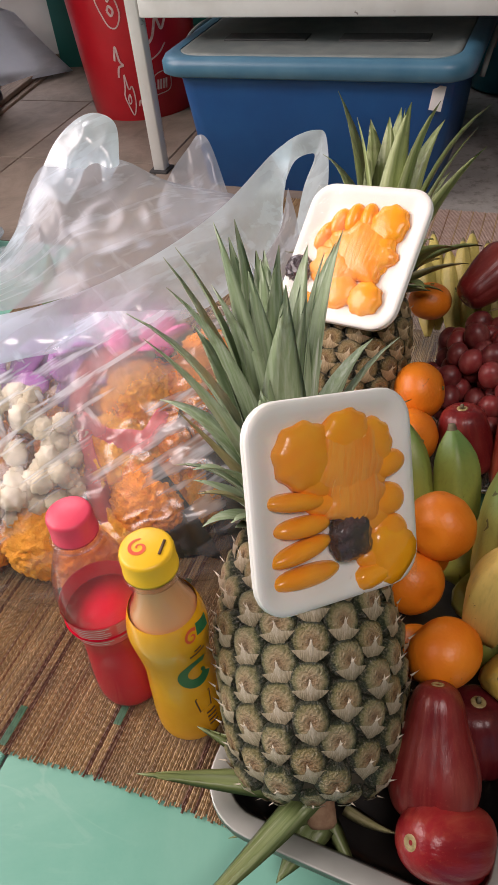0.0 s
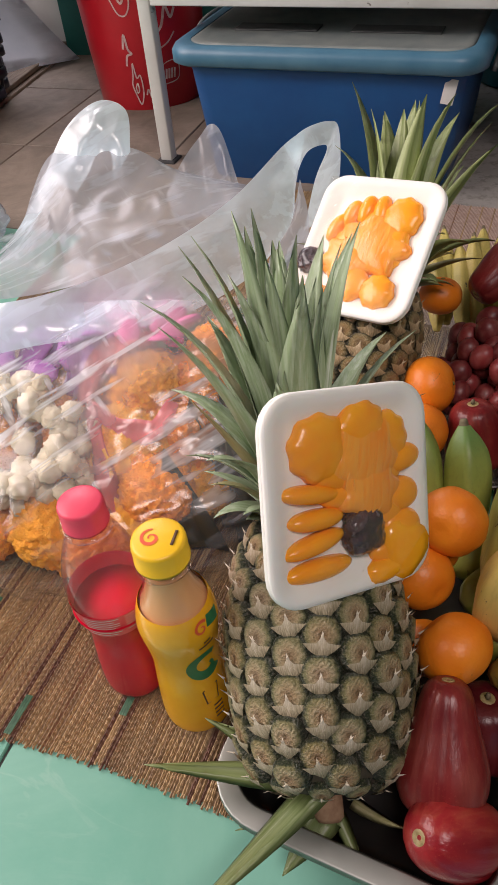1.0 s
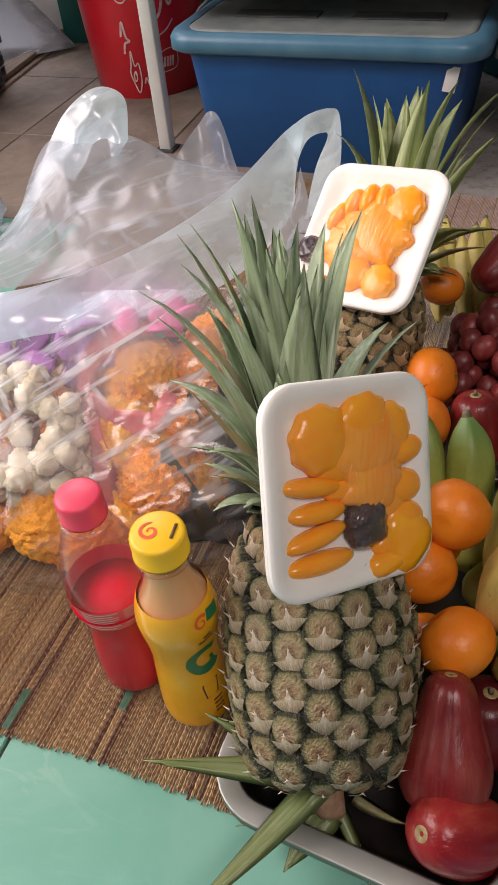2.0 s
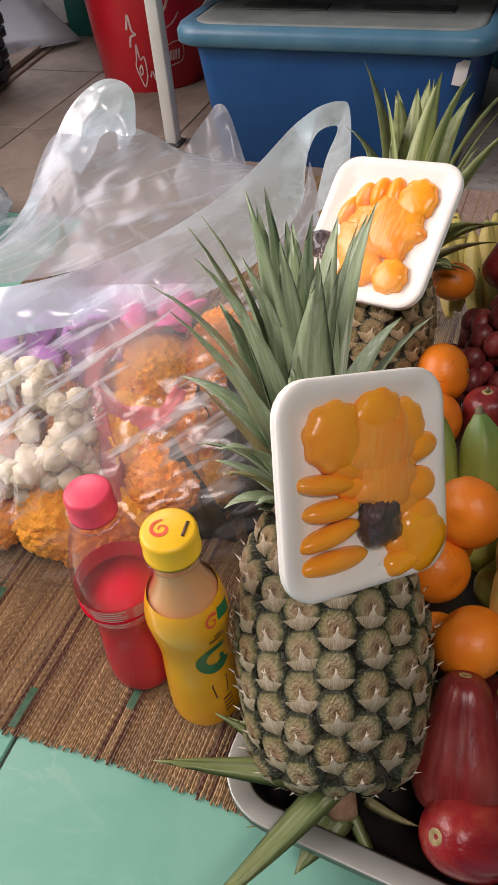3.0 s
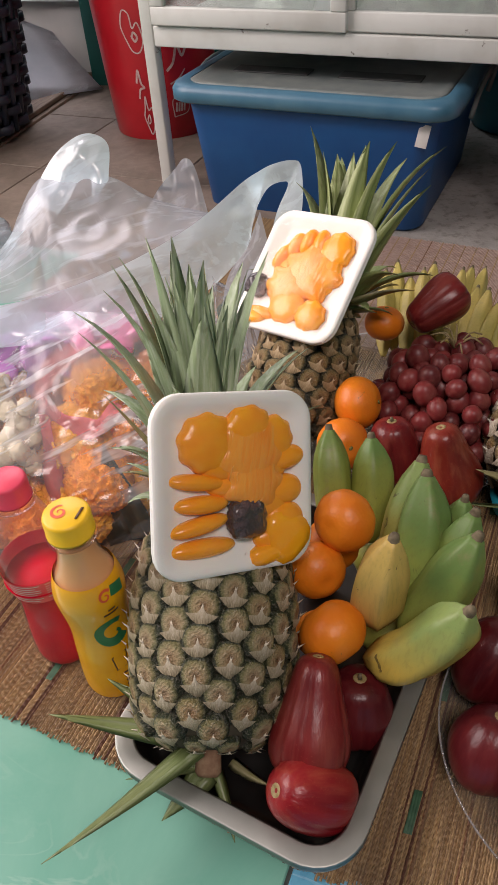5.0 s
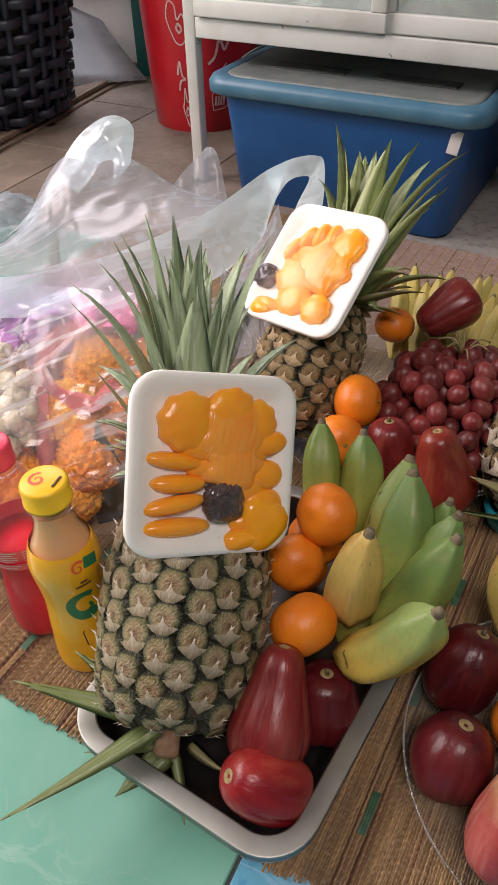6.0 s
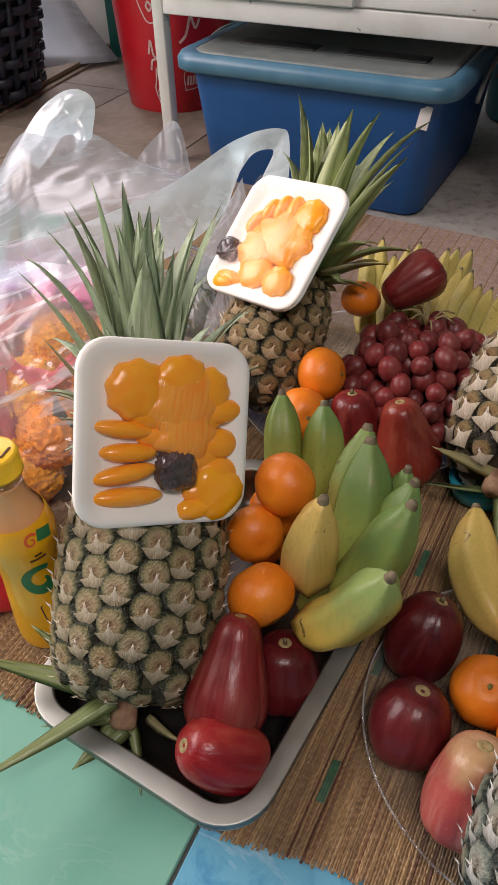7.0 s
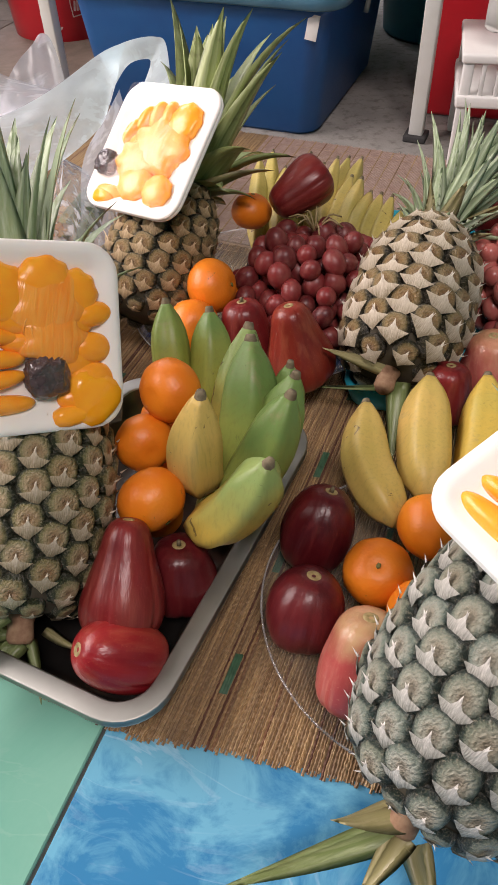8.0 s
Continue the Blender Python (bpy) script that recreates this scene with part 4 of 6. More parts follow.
GB = "green bananas in the steel tray"
lab_g = "fat green banana with angular sides, in a bunch"
BANANAS = ((lab_g, [(0.092, 0.355, 0.06), (0.088, 0.378, 0.1), (0.085, 0.403, 0.133)], 0.0148, M_BAN_GREEN, 1, GB),
           (lab_g, [(0.118, 0.35, 0.055), (0.122, 0.378, 0.095), (0.12, 0.4, 0.127)], 0.016, M_BAN_GREEN, 2, GB),
           ("fat banana turning from green to yellow", [(0.132, 0.29, 0.05), (0.143, 0.318, 0.1), (0.153, 0.347, 0.15)], 0.019, M_BAN_MIX, 3, GB),
           (lab_g, [(0.14, 0.275, 0.058), (0.152, 0.302, 0.108), (0.155, 0.33, 0.152)], 0.0195, M_BAN_GREEN, 4, GB),
           ("short yellow banana with dark spots and a blunt tip", [(0.119, 0.262, 0.068), (0.118, 0.258, 0.114), (0.125, 0.26, 0.162)], 0.0175, M_BAN_YELLOW, 5, GB),
           (lab_g, [(0.138, 0.25, 0.064), (0.164, 0.264, 0.104), (0.182, 0.273, 0.15)], 0.0185, M_BAN_GREEN, 6, GB),
           (lab_g, [(0.15, 0.275, 0.06), (0.172, 0.29, 0.1), (0.186, 0.302, 0.142)], 0.017, M_BAN_GREEN, 7, GB),
           ("yellow and pale green banana with a blunt grey tip", [(0.112, 0.233, 0.064), (0.138, 0.222, 0.086), (0.16, 0.218, 0.124), (0.168, 0.215, 0.148)], 0.0178, M_BAN_MIX, 8, GB),
           (lab_g, [(0.162, 0.3, 0.06), (0.178, 0.315, 0.1), (0.183, 0.322, 0.135)], 0.014, M_BAN_GREEN, 9, GB))
BANANAS += tuple((lab_g, [(x, y, 0.025), (x + 0.025, y + 0.012, 0.032), (x + 0.05, y + 0.03, 0.05)], 0.0185, M_BAN_GREEN, 40 + i, GB) for i, (x, y) in enumerate(((0.112, 0.272), (0.115, 0.31), (0.11, 0.345))))
YB = "yellow bananas on the glass plate"
lab_y = "ripe yellow banana with brown specks, in a bunch"
BANANAS += ((lab_y, [(0.263, 0.25, 0.045), (0.244, 0.3, 0.055), (0.246, 0.352, 0.07)], 0.0185, M_BAN_YELLOW, 11, YB), ("yellow banana with a greenish edge and a brown bruise", [(0.285, 0.27, 0.05), (0.291, 0.325, 0.06), (0.3, 0.378, 0.075)], 0.0205, M_BAN_YELLOW, 12, YB),
            ("pale green and yellow banana", [(0.318, 0.26, 0.06), (0.336, 0.32, 0.062), (0.346, 0.375, 0.078)], 0.0195, M_BAN_MIX, 13, YB))
FB = "yellow bananas at the back"
lab_f = "pale yellow banana with dark specks, at the back of the fruit"
for i in range(9):
    x, y = 0.15 + 0.0125 * i, 0.69 + 0.012 * math.sin(i * 1.9)
    BANANAS += ((lab_f, [(x, y - 0.055, 0.045), (x + 0.004, y - 0.01, 0.078), (x + 0.006 + 0.002 * i, y + 0.04, 0.1 + 0.006 * math.sin(i * 2.3))], 0.0098, M_BAN_PALE, 20 + i, FB),)
for i in range(7):
    x, y = 0.236 + 0.0095 * i, 0.672 - 0.014 * i
    BANANAS += ((lab_f, [(x - 0.012, y - 0.06, 0.04), (x + 0.004, y - 0.02, 0.074), (x + 0.022, y + 0.026, 0.094 + 0.005 * math.sin(i * 2.1))], 0.0104, M_BAN_PALE, 30 + i, FB),)
for row in BANANAS:
    banana(*row)


def grape_mesh(r):
    bm = bmesh.new()
    bmesh.ops.create_icosphere(bm, subdivisions=3, radius=r)
    for v in bm.verts:
        v.co.z *= 1.24
    return bm


def grapes(label, centre, size, count, material, seed, tilt=0.0):
    rng = random.Random(seed)
    bunch = thing("grape_bunch", label, "grapes", Matrix.Translation(centre))
    me = finish(grape_mesh(0.0108), "grape", material)
    placed = []
    tries = 0
    while len(placed) < count and tries < 9000:
        tries += 1
        d = Vector((rng.gauss(0, 1), rng.gauss(0, 1), abs(rng.gauss(0, 1)) * 1.1 - 0.15)).normalized()
        k = rng.uniform(0.75, 1.0) if rng.random() < 0.75 else rng.uniform(0.3, 0.75)
        p = Vector((d.x * size[0] * k, d.y * size[1] * k, d.z * size[2] * k))
        if all((p - q).length > 0.0165 for q in placed):
            placed.append(p)
            part("grape", me, None, bunch, m=Matrix.Translation(p) @ Euler((rng.uniform(-0.8, 0.8), rng.uniform(-0.8, 0.8), 0)).to_matrix().to_4x4() @ Matrix.Scale(rng.uniform(0.86, 1.1), 4))
    top = Vector((0, size[1] * 0.3, size[2] + 0.004))
    for i in range(9):
        a = rng.uniform(0, 6.28)
        e = top + Vector((math.cos(a) * 0.026, math.sin(a) * 0.02, rng.uniform(-0.006, 0.008)))
        tw = tube([top + Vector((0, 0, -0.012)), (top + e) / 2 + Vector((0, 0, rng.uniform(0.003, 0.008))), e], [0.0013, 0.0009, 0.0008], 5, 6)
        part("stalk", tw, M_TWIG, bunch, "thin dry stalk")


grapes("large bunch of dark red grapes on the plate", (0.212, 0.535, 0.05), (0.08, 0.076, 0.064), 150, M_GRAPE, 4)
grapes("bunch of pale red grapes beside the pineapple", (0.41, 0.535, 0.05), (0.05, 0.075, 0.06), 90, M_GRAPE_PALE, 6)


# ---- plates ----
M_RIM_LIGHT = film("rim_highlight", (0.95, 0.95, 0.93), 0.35, 0.1, 30, gloss=0.2)


def round_plate(label, m, r, seed):
    p = thing("glass_plate", label, "plate", m)
    prof = [(0.02, 0.002), (r * 0.62, 0.002), (r * 0.7, 0.003), (r * 0.86, 0.011), (r * 0.97, 0.0185), (r, 0.021), (r * 1.005, 0.0195), (r * 0.98, 0.0165), (r * 0.87, 0.0085), (r * 0.7, 0.001), (0.02, 0.0006)]
    part("plate", lathe(prof, 72, cap0=True, cap1=True), M_GLASS, p)
    # a milky ring laid on the edge draws the rim's white highlight
    ring = [(r * 1.003 * math.cos(2 * math.pi * i / 36), r * 1.003 * math.sin(2 * math.pi * i / 36), 0.0215) for i in range(37)]
    part("rim", tube(ring, [0.0008, 0.0008], 8, 108), M_RIM_LIGHT, p, "thin milky ring painting the highlight on the rim")


round_plate("clear round glass plate of fruit on the mat", pose(0.285, 0.195, 0.0042), 0.122, 1)
round_plate("clear shallow plate of fruit behind the steel tray", pose(0.165, 0.572, 0.0042), 0.143, 2)

# ---- bottles ----
M_CAP_PINK = plain("pink_cap", (0.8, 0.055, 0.11), (0.86, 0.08, 0.14), 0.38, 60)
M_CAP_YELLOW = plain("yellow_cap", (0.86, 0.5, 0.012), (0.9, 0.56, 0.02), 0.38, 60)
g = Nodes("red_soda")
M_SODA = g.set(g.ramp(g.noise(12, 3), (0.3, (0.66, 0.005, 0.028)), (0.7, (0.75, 0.008, 0.036))), 0.45, IOR=1.33, Specular_IOR_Level=0.2)
g = Nodes("amber_tea")
M_TEA = g.set((0.85, 0.46, 0.2), 0.2, Transmission_Weight=0.05, IOR=1.33, Coat_Weight=0.4)
M_PET = film("clear_pet", (0.98, 0.95, 0.94), 0.012, 0.05, 8, gloss=0.06)
M_PET_RED = film("red_tinted_pet", (0.95, 0.8, 0.86), 0.05, 0.05, 8, gloss=0.06)
g = Nodes("yellow_sleeve")
M_SLEEVE = g.set(g.ramp(g.noise(40, 4), (0.3, (0.88, 0.4, 0.005)), (0.7, (0.94, 0.47, 0.008))), 0.26, g.noise(60, 3), 0.05, 0.001, Coat_Weight=0.4)
M_INK_RED = plain("red_ink", (0.75, 0.09, 0.03), (0.8, 0.12, 0.04), 0.4)
M_INK_GREEN = plain("green_ink", (0.01, 0.16, 0.06), (0.02, 0.2, 0.08), 0.35)
M_INK_BROWN = plain("brown_ink", (0.08, 0.035, 0.015), (0.12, 0.05, 0.02), 0.5)
M_INK_WHITE = plain("white_ink", (0.72, 0.6, 0.58), (0.8, 0.7, 0.68), 0.5)
g = Nodes("pink_label_ink")
M_LABEL_PINK = g.set(g.ramp(g.noise(90, 3), (0.3, (0.74, 0.06, 0.08)), (0.7, (0.8, 0.12, 0.13))), 0.35)


def on_bottle(prof, a, z, lift=0.0007):
    """A place on a bottle's side at angle a and height z, just proud of it."""
    for (r0, z0), (r1, z1) in zip(prof, prof[1:]):
        if z0 <= z <= z1 or z1 <= z <= z0:
            k = (z - z0) / (z1 - z0) if z1 != z0 else 0
            r = r0 + (r1 - r0) * k + lift
            return (r * math.cos(a), r * math.sin(a), z)
    return (0.02 * math.cos(a), 0.02 * math.sin(a), z)


def print_patch(name, prof, outline, material, parent, lift=0.0008, thick=0.0011):
    """A printed stroke that follows the bottle: a band of given width along points (arc metres, height)."""
    bm = bmesh.new()
    rows = []
    n = len(outline)
    for k, (a, z, w) in enumerate(outline):
        a0, z0, _ = outline[max(0, k - 1)]
        a1, z1, _ = outline[min(n - 1, k + 1)]
        dx, dz = (a1 - a0) * 0.027, z1 - z0
        ln = math.hypot(dx, dz) or 1
        px, pz = -dz / ln * w / 2, dx / ln * w / 2
        rows.append([on_bottle(prof, a + px / 0.027, z + pz, lift), on_bottle(prof, a - px / 0.027, z - pz, lift)])
    skin(bm, rows, close_u=False)
    return part(name, bm, material, parent)


def spiral(cx, cz, r0, r1, a0, turns, w0, w1, n=26, k=1.0):
    out = []
    for i in range(n + 1):
        t = i / n
        a = a0 + turns * 2 * math.pi * t
        r = r0 + (r1 - r0) * t
        out.append((cx + r * math.cos(a) / 0.027 * k, cz + r * math.sin(a), w0 + (w1 - w0) * t))
    return out


def bottle_cap(r, h, material, parent, z, name="cap"):
    bm = lathe([(r * 1.03, 0), (r * 1.03, 0.002), (r, 0.0025), (r, h * 0.85), (r * 0.96, h * 0.96), (r * 0.86, h), (0.001, h)], 60, fn=lambda a, rr, zz: 1 + (0.012 * math.cos(30 * a) if 0.003 < zz < h * 0.9 else 0))
    return part(name, bm, material, parent, m=pose(0, 0, z))


RED_PROF = smooth_path([Vector(p) for p in ((0.018, 0, 0.0), (0.0255, 0, 0.006), (0.0265, 0, 0.03), (0.0245, 0, 0.062), (0.0238, 0, 0.08), (0.0262, 0, 0.102), (0.028, 0, 0.122), (0.0265, 0, 0.142), (0.021, 0, 0.163), (0.0155, 0, 0.178), (0.0135, 0, 0.186))], 50)
RED_PROF = [(p.x, p.z) for p in RED_PROF]
red = thing("soda_bottle", "half-full clear plastic bottle of red soda with a pink cap", "bottle", pose(-0.132, 0.276, 0.004, 0, 0, -75) @ Matrix.Diagonal((0.96, 0.96, 0.95, 1)))
part("bottle", lathe(RED_PROF, 40), M_PET_RED, red)
part("soda", lathe([(r * 0.95, max(0.001, z)) for r, z in RED_PROF if z < 0.104] + [(0.0285, 0.1045), (0.0005, 0.1046)], 40), M_SODA, red, "bright red soda")
bottle_cap(0.0143, 0.0185, M_CAP_PINK, red, 0.186)
part("neck_ring", lathe([(0.0135, 0), (0.0168, 0.0006), (0.0168, 0.0018), (0.0135, 0.0024)], 36, False, False), M_PET, red, m=pose(0, 0, 0.182))
lab = bmesh.new()
skin(lab, [[on_bottle(RED_PROF, a / 24 * 2 * math.pi, z, 0.0006) for a in range(24)] for z in (0.094, 0.099, 0.104, 0.109, 0.114, 0.119)], cap0=False, cap1=False)
part("label", lab, M_LABEL_PINK, red, "pink label with fine print")
for a0, a1, rows in ((-0.75, 0.1, 8), (0.25, 0.62, 7)):
    for i in range(rows):
        z = 0.1175 - i * 0.0028
        print_patch("print_line", RED_PROF, [(a0 + (a1 - a0) * k / 8 * (0.85 if i % 3 == 1 else 1), z, 0.0009) for k in range(9)], M_INK_WHITE, red, 0.0011)

YEL_PROF = smooth_path([Vector(p) for p in ((0.02, 0, 0.0), (0.0262, 0, 0.004), (0.0272, 0, 0.02), (0.0258, 0, 0.05), (0.0243, 0, 0.075), (0.0252, 0, 0.092), (0.0275, 0, 0.112), (0.0275, 0, 0.122), (0.0248, 0, 0.134), (0.0205, 0, 0.143), (0.0172, 0, 0.152), (0.0152, 0, 0.162), (0.0148, 0, 0.176))], 60)
YEL_PROF = [(p.x, p.z) for p in YEL_PROF]
yel = thing("tea_bottle", "yellow sleeved plastic bottle of tea with a yellow cap", "bottle", pose(-0.0845, 0.25, 0.004, 0, 0, -75) @ Matrix.Diagonal((0.9, 0.9, 0.985, 1)))
part("bottle", lathe(YEL_PROF, 48), M_PET, yel, "clear plastic")
part("tea", lathe([(r * 0.93, max(0.001, z)) for r, z in YEL_PROF if z < 0.17] + [(0.0005, 0.17)], 40), M_TEA, yel, "pale brown tea")
part("sleeve", lathe([(r + 0.0005, z) for r, z in YEL_PROF if 0.003 < z < 0.138], 48, False, False), M_SLEEVE, yel, "glossy yellow printed sleeve")
cap = bottle_cap(0.0175, 0.017, M_CAP_YELLOW, yel, 0.176)
part("neck_ring", lathe([(0.0158, 0), (0.0186, 0.0006), (0.0186, 0.002), (0.0158, 0.0026)], 36, False, False), M_PET, yel, m=pose(0, 0, 0.171))
# the printed swirl and bar on the cap's top
sb = bmesh.new()
pts = []
for i in range(40):
    t = i / 39
    a, r = radians(60) + t * 2 * math.pi * 1.35, 0.0068 - 0.0058 * t
    w = 0.0012 + 0.0014 * math.sin(min(1, t * 1.4) * math.pi)
    pts.append([((r + w / 2) * math.cos(a), (r + w / 2) * math.sin(a), 0), ((r - w / 2) * math.cos(a), (r - w / 2) * math.sin(a), 0)])
skin(sb, pts, close_u=False)
part("swirl", sb, M_INK_RED, cap, "red printed swirl", m=pose(-0.0012, -0.0042, 0.0173, 0, 0, 100))
part("cap_print", rbox(0.0115, 0.0019, 0.0002, 0), M_INK_BROWN, cap, "small dark printed bar", m=pose(0.0032, 0.0098, 0.0174, 0, 0, 152))
A0 = 0.38
print_patch("swirl", YEL_PROF, spiral(A0 + 0.15, 0.127, 0.0058, 0.001, 0.6, 1.2, 0.0024, 0.001), M_INK_RED, yel)
print_patch("big_letter", YEL_PROF, spiral(A0 + 0.1, 0.086, 0.0125, 0.012, 0.9, 0.74, 0.005, 0.0115, 26), M_INK_GREEN, yel)
print_patch("big_letter_hook", YEL_PROF, spiral(A0 + 0.12, 0.082, 0.0065, 0.0045, 5.0, 0.35, 0.004, 0.003, 14), M_INK_GREEN, yel)
for i, (da, z, w) in enumerate(((0.1, 0.113, 0.006), (-0.05, 0.109, 0.008), (0.2, 0.109, 0.006))):
    print_patch("print_line", YEL_PROF, [(A0 + da + k * w / 0.027 / 4, z, 0.002) for k in range(5)], M_INK_BROWN, yel)
print_patch("glass_drawing", YEL_PROF, [(A0 - 0.2, 0.056, 0.0012), (A0 - 0.14, 0.04, 0.0012), (A0 + 0.22, 0.041, 0.0012), (A0 + 0.3, 0.058, 0.0012), (A0 - 0.2, 0.056, 0.0012)], M_INK_BROWN, yel)
for i in range(4):
    print_patch("print_line", YEL_PROF, [(A0 + 0.02 + k * 0.1, 0.034 - i * 0.005, 0.002) for k in range(4)], M_INK_BROWN, yel)
print_patch("green_flash", YEL_PROF, [(A0 + 0.35 + k * 0.12, 0.129 - k * 0.001, 0.009) for k in range(5)], M_INK_GREEN, yel)

# ---- tote box under the cabinet ----
M_BLUE = plain("blue_plastic", (0.001, 0.07, 0.25), (0.004, 0.098, 0.31), 0.45, 12, 0.1)
M_LID = plain("dusty_lid", (0.12, 0.15, 0.15), (0.21, 0.235, 0.225), 0.5, 25, 0.2)
M_LID_EDGE = plain("pale_blue_rim", (0.035, 0.13, 0.21), (0.065, 0.18, 0.26), 0.4, 20, 0.1)
M_STICKER = plain("worn_paper", (0.6, 0.6, 0.58), (0.7, 0.7, 0.67), 0.8, 60)


def build_tote():
    tote = thing("storage_box", "blue plastic storage box with a dusty grey lid on the floor", "storage box", ROOM @ pose(-0.325, 1.235, -0.006))
    bm = bmesh.new()
    prof = [(0.0, 0.0), (-0.006, 0.006), (-0.022, 0.17), (-0.026, 0.184)]
    skin(bm, [rrect(0.365 - 2 * d, 0.335 - 2 * d, 0.03, z, 6) for d, z in prof])
    part("body", bm, M_BLUE, tote)
    rim = bmesh.new()
    lid = [(0.002, 0.181), (-0.002, 0.184), (-0.002, 0.198), (0.002, 0.205), (0.012, 0.208), (0.02, 0.206)]
    skin(rim, [rrect(0.455 - 2 * d, 0.41 - 2 * d, 0.04, z, 8) for d, z in lid], cap1=False)
    rim_ob = part("lid", rim, M_LID_EDGE, tote, "pale blue lid rim")
    top = bmesh.new()
    skin(top, [rrect(0.455 - 2 * d, 0.41 - 2 * d, 0.034, z, 8) for d, z in ((0.0195, 0.2045), (0.024, 0.207), (0.03, 0.2075), (0.036, 0.205))])
    part("lid_top", top, M_LID, rim_ob, "grey dusty lid top")
    # near-black slabs on the lid top stand in for shaded recesses
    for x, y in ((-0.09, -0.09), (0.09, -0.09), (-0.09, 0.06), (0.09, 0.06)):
        part("recess", rbox(0.13, 0.035, 0.003, 0.0012), M_LID_SHADE, rim_ob, m=pose(x, y, 0.2042))
    part("sticker", rbox(0.017, 0.001, 0.032, 0.0003), M_STICKER, tote, "torn white sticker", m=pose(0.182, -0.1912, 0.142, -6, 8, 0))
    for s in (1, -1):
        hb = tube([(0, -0.07, 0.15), (s * 0.008, -0.066, 0.19), (s * 0.01, 0, 0.2), (s * 0.008, 0.066, 0.19), (0, 0.07, 0.15)], [0.004, 0.004], 8, 20)
        part("handle", hb, M_LID, tote, "grey clip handle", m=pose(s * 0.229, 0, 0.0))


M_LID_SHADE = plain("lid_recess_shade", (0.025, 0.03, 0.03), (0.05, 0.055, 0.055), 0.6, 40)
build_tote()

# ---- glass-fronted cabinet ----
g = Nodes("chalky_white_metal")
chips = g.grey(g.noise(38, 6, 0.7), 0, 0.85, 0.66, 0.69)
M_ALU = g.set(g.mix(chips, g.mix(g.grey(g.noise(14, 5), 0, 0.5, 0.45, 0.7), (0.6, 0.62, 0.59), (0.44, 0.44, 0.4)), (0.14, 0.12, 0.1)), 0.5, g.noise(160, 4), 0.15, 0.0008)
M_PANE = film("cabinet_glass", (0.85, 0.9, 0.88), 0.16, 0.05, 5, gloss=0.2)
M_RUBBER = plain("dark_rubber", (0.02, 0.02, 0.02), (0.04, 0.04, 0.04), 0.8)


def build_cabinet():
    cab = thing("display_cabinet", "white metal display cabinet with glass doors on thin legs", "cabinet", ROOM @ pose(0, 1.105, -0.006))
    for x, y in ((-0.612, 0.0), (0.012, 0.0), (-0.612, 0.4), (0.012, 0.4)):
        part("leg", rbox(0.021, 0.021, 0.9, 0.002), M_ALU, cab, m=pose(x, y, 0.008))
        part("foot", rbox(0.034, 0.034, 0.01, 0.002), M_RUBBER, cab, "black rubber foot", m=pose(x, y, 0.0))
    part("bottom_rail", rbox(0.6, 0.022, 0.03, 0.002), M_ALU, cab, m=pose(-0.3, 0.0, 0.244))
    part("bottom_panel", rbox(0.6, 0.4, 0.006, 0.001), M_ALU, cab, m=pose(-0.3, 0.21, 0.268))
    part("back_rail", rbox(0.6, 0.022, 0.03, 0.002), M_ALU, cab, m=pose(-0.3, 0.4, 0.244))
    part("top_panel", rbox(0.64, 0.44, 0.02, 0.002), M_ALU, cab, m=pose(-0.3, 0.2, 0.909))
    part("back_panel", rbox(0.6, 0.006, 0.64, 0.001), M_ALU, cab, m=pose(-0.3, 0.405, 0.274))
    for x0, x1, y in ((-0.597, -0.275, -0.004), (-0.29, -0.003, 0.006)):
        w, cx = x1 - x0, (x0 + x1) / 2
        door = part("door", rbox(w, 0.014, 0.026, 0.002), M_ALU, cab, m=pose(cx, y - 0.008, 0.2765))
        part("door_rail", rbox(w, 0.014, 0.026, 0.002), M_ALU, door, m=pose(0, 0, 0.6))
        for s in (-1, 1):
            part("door_stile", rbox(0.024, 0.014, 0.574, 0.002), M_ALU, door, m=pose(s * (w / 2 - 0.012), 0, 0.026))
        part("pane", rbox(w - 0.046, 0.004, 0.574, 0), M_PANE, door, "dusty glass pane", m=pose(0, 0.002, 0.026))


build_cabinet()

# ---- red bin ----
M_RED = plain("red_plastic", (0.5, 0.012, 0.02), (0.6, 0.02, 0.03), 0.32, 14, 0.08)
M_PRINT = plain("worn_white_print", (0.55, 0.3, 0.28), (0.75, 0.62, 0.58), 0.6, 80)


